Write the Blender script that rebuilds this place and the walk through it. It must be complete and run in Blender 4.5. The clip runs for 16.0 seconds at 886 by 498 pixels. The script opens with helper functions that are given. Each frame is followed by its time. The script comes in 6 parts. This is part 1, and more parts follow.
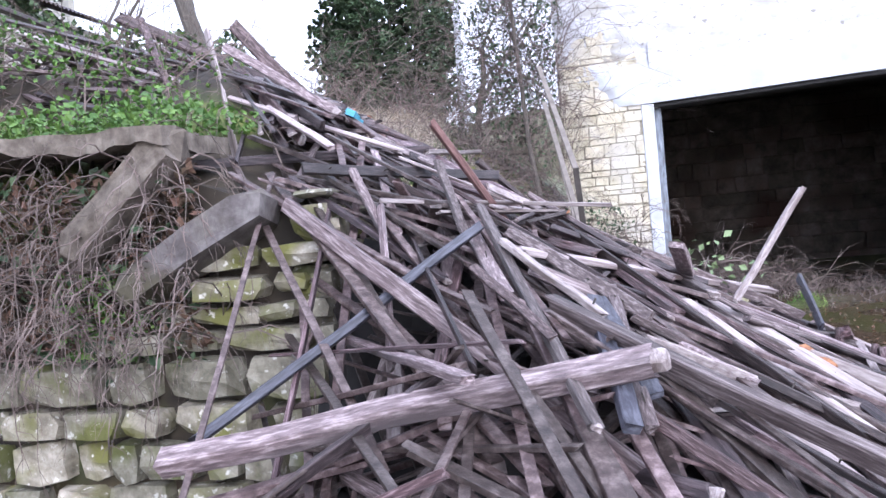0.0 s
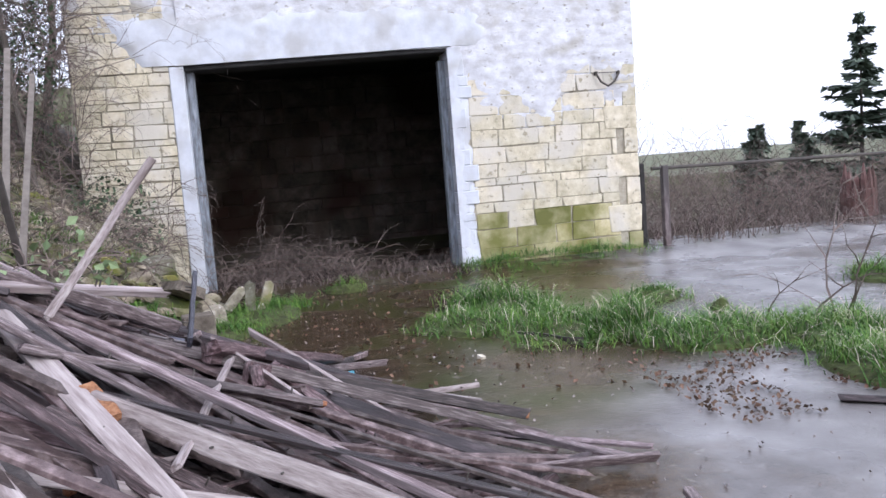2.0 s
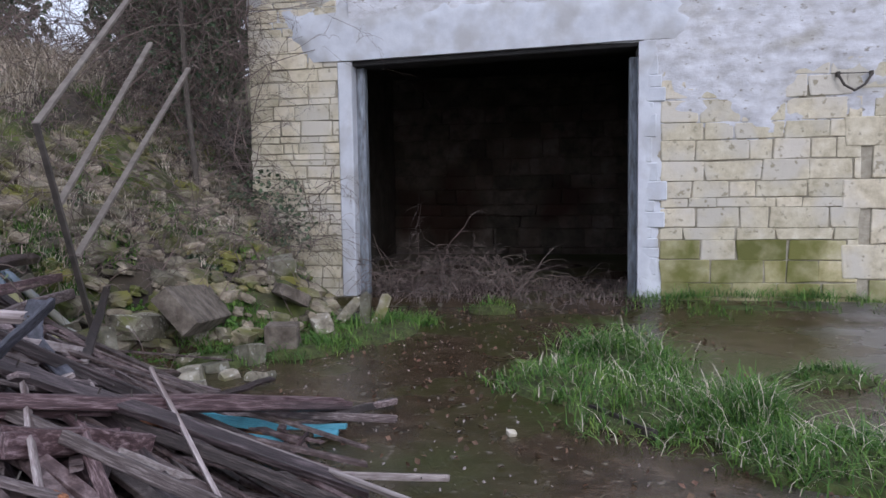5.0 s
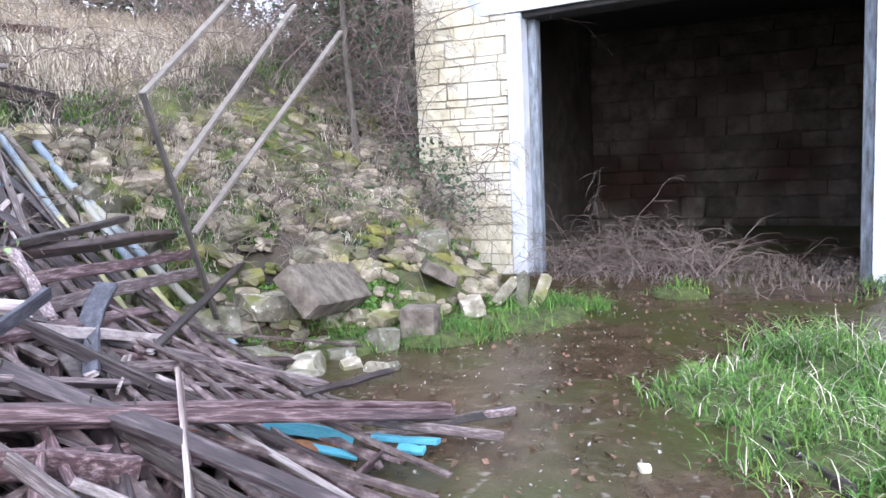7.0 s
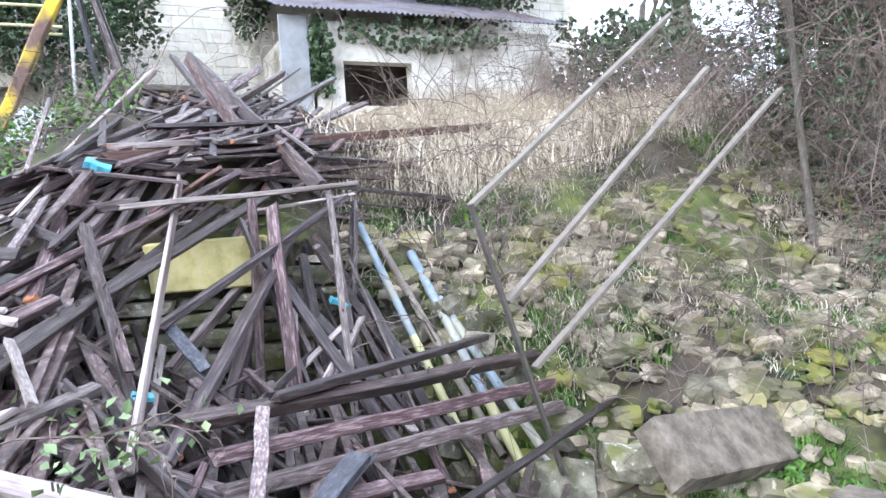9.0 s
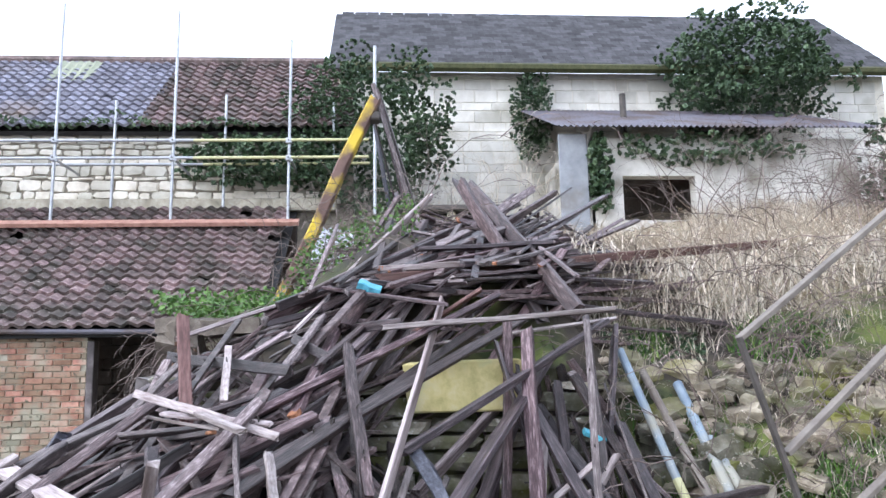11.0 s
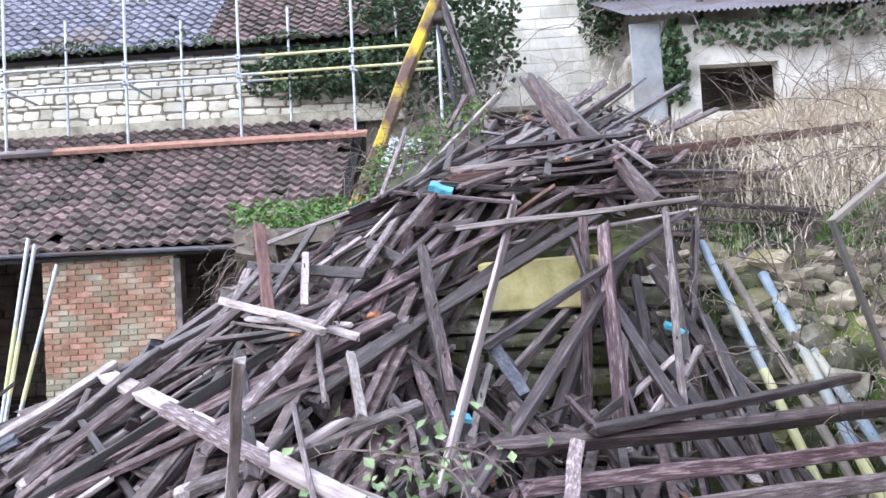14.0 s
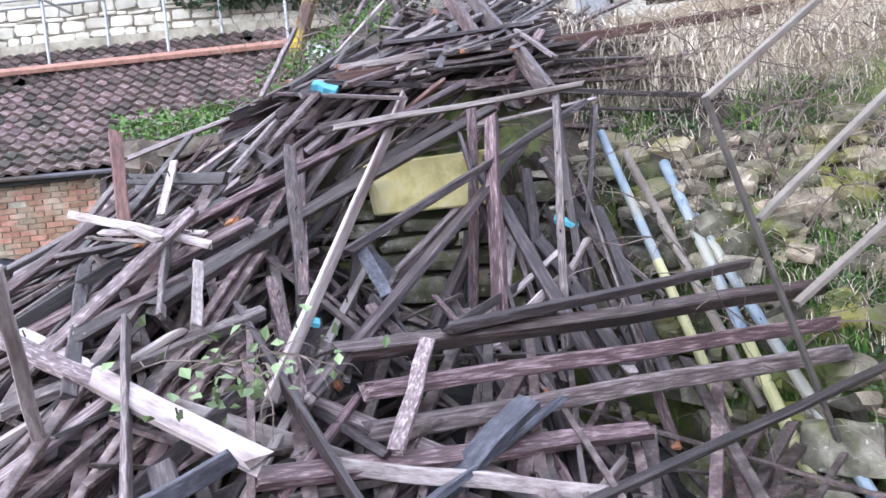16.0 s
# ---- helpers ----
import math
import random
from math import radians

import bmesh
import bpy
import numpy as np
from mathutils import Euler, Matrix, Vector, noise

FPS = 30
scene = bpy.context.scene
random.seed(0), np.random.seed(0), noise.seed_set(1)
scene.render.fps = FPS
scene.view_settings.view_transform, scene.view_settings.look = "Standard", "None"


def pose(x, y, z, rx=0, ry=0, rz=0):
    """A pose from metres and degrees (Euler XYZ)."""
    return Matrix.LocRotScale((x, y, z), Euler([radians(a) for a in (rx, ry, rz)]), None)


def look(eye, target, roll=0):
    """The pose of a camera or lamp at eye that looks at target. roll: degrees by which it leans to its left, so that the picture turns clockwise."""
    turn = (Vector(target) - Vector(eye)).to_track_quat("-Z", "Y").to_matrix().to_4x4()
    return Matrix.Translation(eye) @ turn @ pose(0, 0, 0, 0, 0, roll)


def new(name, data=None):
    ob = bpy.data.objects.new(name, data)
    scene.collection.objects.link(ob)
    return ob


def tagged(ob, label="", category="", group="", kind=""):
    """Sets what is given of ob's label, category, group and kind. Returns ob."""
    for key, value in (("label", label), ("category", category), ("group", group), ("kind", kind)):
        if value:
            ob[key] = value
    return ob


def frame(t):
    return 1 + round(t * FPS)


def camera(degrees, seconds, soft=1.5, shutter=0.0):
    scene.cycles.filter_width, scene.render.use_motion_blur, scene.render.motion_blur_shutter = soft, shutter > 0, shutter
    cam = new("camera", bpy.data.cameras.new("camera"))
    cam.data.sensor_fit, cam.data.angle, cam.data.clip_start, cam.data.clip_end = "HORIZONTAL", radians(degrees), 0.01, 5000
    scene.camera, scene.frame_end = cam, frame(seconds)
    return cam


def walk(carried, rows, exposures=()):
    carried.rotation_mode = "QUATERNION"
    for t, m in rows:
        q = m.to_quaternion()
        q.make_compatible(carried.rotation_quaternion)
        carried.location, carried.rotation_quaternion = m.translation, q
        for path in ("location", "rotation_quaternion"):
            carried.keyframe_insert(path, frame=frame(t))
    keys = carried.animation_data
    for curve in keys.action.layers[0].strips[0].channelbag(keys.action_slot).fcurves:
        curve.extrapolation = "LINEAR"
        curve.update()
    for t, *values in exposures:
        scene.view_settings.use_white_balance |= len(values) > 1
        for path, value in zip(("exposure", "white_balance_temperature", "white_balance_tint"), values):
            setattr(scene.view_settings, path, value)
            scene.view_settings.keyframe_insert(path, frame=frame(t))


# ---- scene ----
cam = camera(59.7, 16.0)
METRES, EYE, TILT, LEAN, TURN = 8.0, 1.5, -2.0, 5.3, 13.0
ROWS = [
    (0.0, 0.0, 0.0, 0.0, 0.0, 0.0, -0.0),
    (0.5, 0.0327, 0.0403, 0.0038, -6.91, 2.15, -0.33),
    (1.0, 0.0689, 0.0647, 0.0026, -11.77, 0.42, 0.14),
    (1.5, 0.132, 0.0805, 0.0071, -15.44, -0.69, 0.94),
    (2.0, 0.2039, 0.1073, 0.0062, -25.7, -1.69, 0.59),
    (2.5, 0.2754, 0.1349, 0.0199, -32.89, 0.07, 0.36),
    (3.0, 0.3375, 0.1467, 0.0275, -24.94, 1.09, -1.46),
    (3.5, 0.3968, 0.1688, 0.0321, -22.0, 1.47, -5.35),
    (4.0, 0.4314, 0.1701, 0.0358, -20.1, 0.99, -4.88),
    (4.5, 0.445, 0.1712, 0.0383, -9.69, -1.63, -4.53),
    (5.0, 0.4424, 0.1811, 0.0392, -3.29, -2.64, -4.32),
    (7.5, 0.5357, 0.3464, 0.0452, 23.49, -8.38, -2.19),
    (8.0, 0.5508, 0.3954, 0.0566, 36.07, -10.2, -1.15),
    (8.5, 0.5428, 0.4458, 0.0564, 43.69, -10.29, -0.7),
    (9.0, 0.5319, 0.4996, 0.0857, 51.51, -3.15, -0.76),
    (11.5, 0.526, 0.5287, 0.0971, 78.77, 2.57, -2.21),
    (12.0, 0.5256, 0.5274, 0.0961, 85.0, 0.18, -0.92),
    (12.5, 0.5253, 0.5292, 0.0962, 84.14, -1.3, -0.09),
    (13.0, 0.5232, 0.5298, 0.0954, 80.59, -2.07, 0.35),
    (13.5, 0.5215, 0.5273, 0.0951, 80.39, -2.19, 0.46),
    (14.0, 0.5182, 0.5301, 0.0903, 77.87, -2.38, 0.26),
    (14.5, 0.5119, 0.5308, 0.083, 74.74, -3.68, 0.31),
    (15.0, 0.5078, 0.5373, 0.0807, 72.12, -5.41, 0.01),
    (15.5, 0.5061, 0.5635, 0.0763, 70.42, -7.12, 1.02),
    (16.0, 0.509, 0.5981, 0.0766, 75.96, -8.7, 2.79),
]
walk(cam, [(t, pose(0, 0, EYE, TILT, LEAN, TURN) @ pose(METRES * x, METRES * y, METRES * z, 90 + pitch, roll, yaw)) for t, x, y, z, yaw, pitch, roll in ROWS],
     [(0.0, 1.4, 5300, 16), (1.5, 0.95, 5350, 15), (2.5, 0.4, 5750, 13), (3.5, -0.1, 5700, 13), (5.0, 0.0, 5500, 14), (7.3, 1.65, 5350, 12), (8.3, 1.57, 5350, 12), (9.0, 1.75, 5350, 6), (11.5, 1.25, 5450, 9), (13.0, 1.42, 5450, 9), (16.0, 1.62, 5400, 11)])

# ---- light: an overcast winter sky ----
world = bpy.data.worlds.new("overcast_sky")
scene.world = world
world.use_nodes = True
wn = world.node_tree.nodes
sky = wn.new("ShaderNodeTexSky")
sky.sky_type = "NISHITA"
sky.sun_disc = False
sky.sun_elevation, sky.sun_rotation = radians(32), radians(150)
sky.dust_density, sky.air_density = 4.0, 1.0
veil = wn.new("ShaderNodeMix")
veil.data_type = "RGBA"
veil.inputs["Factor"].default_value = 0.72
veil.inputs["B"].default_value = (9.7, 9.4, 9.5, 1)
world.node_tree.links.new(sky.outputs["Color"], veil.inputs["A"])
world.node_tree.links.new(veil.outputs["Result"], wn["Background"].inputs["Color"])
wn["Background"].inputs["Strength"].default_value = 0.128
sun_lamp = bpy.data.lights.new("sun", "SUN")
sun_lamp.energy, sun_lamp.angle, sun_lamp.color = 0.7, radians(25), (1.0, 0.97, 0.93)
new("sun", sun_lamp).matrix_world = look((12, -18, 16), (0, 4, 0))


# ---- materials ----
def surface(name, colours, scale=6.0, rough=0.85, bump=0.3, spread=0.0, island=False, metal=0.0, stains=None, stain_scale=1.2, stain_amount=0.5, stretch=(1, 1, 1), spots=None, local=False):
    """A noise-mottled material. spread: how far single pieces differ in lightness; stains: a second colour in larger patches."""
    m = bpy.data.materials.new(name)
    m.use_nodes = True
    n, link = m.node_tree.nodes, m.node_tree.links.new
    shade = n["Principled BSDF"]
    where = n.new("ShaderNodeTexCoord")
    grow = n.new("ShaderNodeMapping")
    grow.inputs["Scale"].default_value = stretch
    if local:
        link(where.outputs["Object"], grow.inputs["Vector"])
    else:
        place = n.new("ShaderNodeNewGeometry")
        link(place.outputs["Position"], grow.inputs["Vector"])
    fine = n.new("ShaderNodeTexNoise")
    fine.inputs["Scale"].default_value, fine.inputs["Detail"].default_value, fine.inputs["Roughness"].default_value = scale, 8, 0.65
    link(grow.outputs["Vector"], fine.inputs["Vector"])
    ramp = n.new("ShaderNodeValToRGB")
    ramp.color_ramp.elements[0].position, ramp.color_ramp.elements[1].position = 0.3, 0.7
    ramp.color_ramp.elements[0].color = (*colours[0], 1)
    ramp.color_ramp.elements[1].color = (*colours[-1], 1)
    for i, c in enumerate(colours[1:-1], 1):
        ramp.color_ramp.elements.new(0.3 + 0.4 * i / (len(colours) - 1)).color = (*c, 1)
    link(fine.outputs["Fac"], ramp.inputs["Fac"])
    out = ramp.outputs["Color"]
    if stains:
        wide = n.new("ShaderNodeTexNoise")
        wide.inputs["Scale"].default_value, wide.inputs["Detail"].default_value = stain_scale, 6
        link(grow.outputs["Vector"], wide.inputs["Vector"])
        step = n.new("ShaderNodeMapRange")
        step.inputs["From Min"].default_value, step.inputs["From Max"].default_value = 0.62 - 0.3 * stain_amount, 0.78 - 0.3 * stain_amount
        link(wide.outputs["Fac"], step.inputs["Value"])
        mix = n.new("ShaderNodeMix")
        mix.data_type = "RGBA"
        mix.inputs["B"].default_value = (*stains, 1)
        link(step.outputs["Result"], mix.inputs["Factor"])
        link(out, mix.inputs["A"])
        out = mix.outputs["Result"]
    if spots:
        dots = n.new("ShaderNodeTexNoise")
        dots.inputs["Scale"].default_value, dots.inputs["Detail"].default_value = scale * 2.3, 3
        link(grow.outputs["Vector"], dots.inputs["Vector"])
        cut = n.new("ShaderNodeMapRange")
        cut.inputs["From Min"].default_value, cut.inputs["From Max"].default_value = 0.62, 0.7
        link(dots.outputs["Fac"], cut.inputs["Value"])
        mix = n.new("ShaderNodeMix")
        mix.data_type = "RGBA"
        mix.inputs["B"].default_value = (*spots, 1)
        link(cut.outputs["Result"], mix.inputs["Factor"])
        link(out, mix.inputs["A"])
        out = mix.outputs["Result"]
    if spread:
        if island:
            pick = n.new("ShaderNodeNewGeometry").outputs["Random Per Island"]
        else:
            pick = n.new("ShaderNodeObjectInfo").outputs["Random"]
        vary = n.new("ShaderNodeMapRange")
        vary.inputs["To Min"].default_value, vary.inputs["To Max"].default_value = 1 - spread, 1 + spread
        link(pick, vary.inputs["Value"])
        tone = n.new("ShaderNodeHueSaturation")
        link(vary.outputs["Result"], tone.inputs["Value"])
        drift = n.new("ShaderNodeMapRange")
        drift.inputs["To Min"].default_value, drift.inputs["To Max"].default_value = 0.5 + 0.04 * spread, 0.5 - 0.04 * spread
        link(pick, drift.inputs["Value"])
        link(drift.outputs["Result"], tone.inputs["Hue"])
        link(out, tone.inputs["Color"])
        out = tone.outputs["Color"]
    link(out, shade.inputs["Base Color"])
    shade.inputs["Roughness"].default_value, shade.inputs["Metallic"].default_value = rough, metal
    if bump:
        relief = n.new("ShaderNodeBump")
        relief.inputs["Strength"].default_value, relief.inputs["Distance"].default_value = bump, 0.02
        link(fine.outputs["Fac"], relief.inputs["Height"])
        link(relief.outputs["Normal"], shade.inputs["Normal"])
    return m


GRAIN = (1.5, 0.42, 0.42)
WOOD = {
    "brown": surface("weathered_brown_timber", [(0.018, 0.009, 0.009), (0.07, 0.042, 0.041), (0.27, 0.2, 0.2)], 11, 0.48, 0.5, 0.6, stretch=GRAIN, local=True, stains=(0.03, 0.022, 0.022), stain_scale=0.9),
    "dark": surface("dark_wet_timber", [(0.012, 0.008, 0.009), (0.036, 0.026, 0.027), (0.12, 0.092, 0.095)], 7, 0.42, 0.5, 0.4, stretch=GRAIN, local=True),
    "grey": surface("grey_weathered_timber", [(0.045, 0.03, 0.03), (0.15, 0.114, 0.112), (0.43, 0.365, 0.36)], 11, 0.55, 0.5, 0.5, stretch=GRAIN, local=True, stains=(0.06, 0.05, 0.05), stain_scale=0.8),
    "pale": surface("pale_limewashed_timber", [(0.16, 0.12, 0.115), (0.34, 0.29, 0.28), (0.52, 0.46, 0.445)], 7, 0.75, 0.4, 0.25, stretch=GRAIN, local=True, stains=(0.12, 0.09, 0.08), stain_scale=1.0),
    "red": surface("red_brown_timber", [(0.05, 0.024, 0.02), (0.12, 0.062, 0.052), (0.2, 0.12, 0.105)], 7, 0.7, 0.4, 0.2, stretch=GRAIN, local=True),
    "slate": surface("blue_black_timber", [(0.02, 0.02, 0.026), (0.055, 0.055, 0.072), (0.13, 0.13, 0.16)], 7, 0.5, 0.4, 0.2, stretch=GRAIN, local=True),
    "blue": surface("flaking_blue_paint", [(0.05, 0.22, 0.3), (0.1, 0.38, 0.5), (0.2, 0.48, 0.58)], 8, 0.6, 0.3, 0.1, stretch=(0.6, 4, 4), local=True, spots=(0.12, 0.1, 0.09)),
    "orange": surface("fresh_broken_timber", [(0.16, 0.06, 0.03), (0.35, 0.15, 0.07), (0.45, 0.25, 0.14)], 8, 0.8, 0.6, 0.2, stretch=GRAIN, local=True),
}
STONE = surface("cream_limestone_block", [(0.4, 0.35, 0.24), (0.6, 0.54, 0.4), (0.74, 0.69, 0.56)], 6, 0.9, 0.6, 0.1, stains=(0.6, 0.56, 0.48), stain_scale=2.3, stain_amount=0.55, spots=(0.36, 0.32, 0.23))
MOSSY = surface("mossy_limestone", [(0.11, 0.098, 0.072), (0.24, 0.22, 0.165), (0.43, 0.4, 0.33)], 9, 0.92, 0.9, 0.4, stains=(0.13, 0.135, 0.04), stain_scale=3.2, stain_amount=0.45, spots=(0.54, 0.52, 0.46))
DAMP = surface("algae_stained_limestone", [(0.26, 0.24, 0.1), (0.44, 0.4, 0.22), (0.58, 0.53, 0.37)], 4, 0.9, 0.5, 0.2, stains=(0.17, 0.17, 0.045), stain_scale=1.8, stain_amount=0.6)
RUBBLE = surface("far_limestone_rubble", [(0.44, 0.4, 0.32), (0.62, 0.58, 0.49), (0.74, 0.71, 0.63)], 3, 0.9, 0.3, 0.28)
RUBBLE_J = surface("far_limestone_rubble_joined", [(0.44, 0.4, 0.32), (0.62, 0.58, 0.49), (0.74, 0.71, 0.63)], 3, 0.9, 0.3, 0.28, island=True)
YELLOW = surface("yellow_stone_block", [(0.32, 0.28, 0.1), (0.58, 0.5, 0.23), (0.68, 0.62, 0.4)], 5, 0.9, 0.5, stains=(0.24, 0.25, 0.08), stain_scale=2.5, stain_amount=0.25)
MORTAR = surface("lime_mortar", [(0.3, 0.265, 0.2), (0.5, 0.46, 0.37)], 14, 0.95, 0.6, stains=(0.2, 0.18, 0.13), stain_scale=3.5, stain_amount=0.35)
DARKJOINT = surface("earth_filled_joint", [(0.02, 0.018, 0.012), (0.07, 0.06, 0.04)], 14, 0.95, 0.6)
RENDER = surface("patchy_whitewashed_render", [(0.45, 0.44, 0.44), (0.61, 0.61, 0.64), (0.76, 0.77, 0.82)], 4.2, 0.92, 0.8, stains=(0.4, 0.375, 0.32), stain_scale=1.5, stain_amount=0.42, stretch=(1, 1, 1.6), spots=(0.3, 0.28, 0.25))
LINTEL = surface("smooth_grey_white_render", [(0.52, 0.54, 0.59), (0.68, 0.7, 0.75)], 4, 0.88, 0.35, stains=(0.47, 0.47, 0.48), stain_scale=2.2, stain_amount=0.5)
# Inner stone: the unlit rooms' shade is put into this dark brown colour.
INSIDE = surface("shade_dark_inner_stone", [(0.04, 0.034, 0.028), (0.095, 0.078, 0.062), (0.155, 0.13, 0.105)], 4, 0.95, 0.8, 0.3, stains=(0.045, 0.026, 0.018), stain_scale=1.0)
BRICK = surface("worn_red_brick", [(0.18, 0.085, 0.058), (0.34, 0.18, 0.12), (0.44, 0.31, 0.22)], 7, 0.9, 0.5, 0.35, stains=(0.33, 0.3, 0.22), stain_scale=2.4, stain_amount=0.55, spots=(0.1, 0.095, 0.06))
TILE = surface("brown_clay_pantile", [(0.05, 0.036, 0.033), (0.13, 0.092, 0.085), (0.25, 0.185, 0.172)], 8, 0.8, 0.4, 0.5, stains=(0.06, 0.052, 0.04), stain_scale=1.8, stain_amount=0.35, spots=(0.3, 0.26, 0.23))
TILE_J = surface("brown_clay_pantile_joined", [(0.05, 0.036, 0.033), (0.13, 0.092, 0.085), (0.25, 0.185, 0.172)], 8, 0.8, 0.4, 0.5, island=True, stains=(0.06, 0.052, 0.04), stain_scale=1.8, stain_amount=0.35, spots=(0.3, 0.26, 0.23))
SLATE_T = surface("blue_grey_pantile", [(0.1, 0.1, 0.12), (0.19, 0.185, 0.225), (0.3, 0.29, 0.33)], 6, 0.7, 0.4, 0.3, island=True, stains=(0.2, 0.15, 0.11), stain_scale=0.45, stain_amount=0.2)
STEEL = surface("galvanised_scaffold_tube", [(0.3, 0.31, 0.33), (0.5, 0.51, 0.53)], 9, 0.45, 0.1, metal=0.6)
YPAINT = surface("yellow_safety_paint", [(0.45, 0.43, 0.2), (0.56, 0.54, 0.33)], 8, 0.6, 0.1)
FLAKE = surface("flaking_yellow_on_rusty_beam", [(0.08, 0.045, 0.035), (0.17, 0.1, 0.08)], 6, 0.7, 0.5, stains=(0.6, 0.43, 0.03), stain_scale=2.6, stain_amount=0.4)
BLUEPIPE = surface("dull_blue_pipe", [(0.17, 0.22, 0.29), (0.3, 0.36, 0.42)], 8, 0.55, 0.2, stains=(0.32, 0.31, 0.26), stain_scale=3)
RUSTPIPE = surface("dirty_grey_pipe", [(0.14, 0.11, 0.09), (0.26, 0.23, 0.2)], 8, 0.7, 0.2)
CONCRETE = surface("lichened_concrete", [(0.055, 0.046, 0.043), (0.115, 0.1, 0.095), (0.21, 0.19, 0.18)], 8, 0.95, 0.7, 0.1, stains=(0.1, 0.09, 0.06), stain_scale=2.2)
TIN = surface("corrugated_purple_grey_tin", [(0.075, 0.07, 0.085), (0.13, 0.12, 0.145)], 5, 0.65, 0.2, stains=(0.07, 0.05, 0.045), stain_scale=1.5)
# Black timber; also the shade of heap gaps, bay ceiling and roof hole.
BLACK = surface("black_timber_and_shade", [(0.012, 0.011, 0.011), (0.035, 0.032, 0.032)], 9, 0.8, 0.3)
IRON = surface("rusty_dark_iron", [(0.04, 0.035, 0.03), (0.1, 0.085, 0.075)], 9, 0.75, 0.4)
GRASS = surface("wet_green_grass", [(0.04, 0.1, 0.014), (0.085, 0.185, 0.026), (0.18, 0.26, 0.06)], 3, 0.8, 0.0, 0.45, island=True)
STRAW = surface("dead_pale_grass", [(0.4, 0.34, 0.26), (0.6, 0.53, 0.43), (0.7, 0.64, 0.54)], 3, 0.85, 0.0, 0.3, island=True)
TWIG = surface("bare_bramble_twig", [(0.07, 0.05, 0.042), (0.15, 0.115, 0.1), (0.22, 0.18, 0.155)], 5, 0.85, 0.0, 0.35, island=True)
BARK = surface("grey_brown_bark", [(0.06, 0.05, 0.042), (0.15, 0.13, 0.11)], 8, 0.95, 0.8, stretch=(4, 4, 1))
IVY = surface("dark_ivy_leaf", [(0.028, 0.055, 0.022), (0.06, 0.1, 0.045), (0.11, 0.16, 0.085)], 4, 0.5, 0.0, 0.5, island=True)
WEED = surface("fresh_weed_leaf", [(0.06, 0.13, 0.02), (0.12, 0.22, 0.04)], 4, 0.55, 0.0, 0.3, island=True)
NEEDLE = surface("conifer_needles", [(0.045, 0.065, 0.045), (0.095, 0.125, 0.085)], 4, 0.7, 0.0, 0.4, island=True)
LITTER = surface("brown_leaf_litter", [(0.05, 0.028, 0.017), (0.11, 0.065, 0.04), (0.19, 0.125, 0.08)], 9, 0.85, 0.2, 0.4, island=True)
HEDGE = surface("far_winter_hedge", [(0.1, 0.09, 0.065), (0.17, 0.16, 0.11), (0.22, 0.21, 0.16)], 6, 0.95, 0.8, stains=(0.08, 0.1, 0.035), stain_scale=0.8)


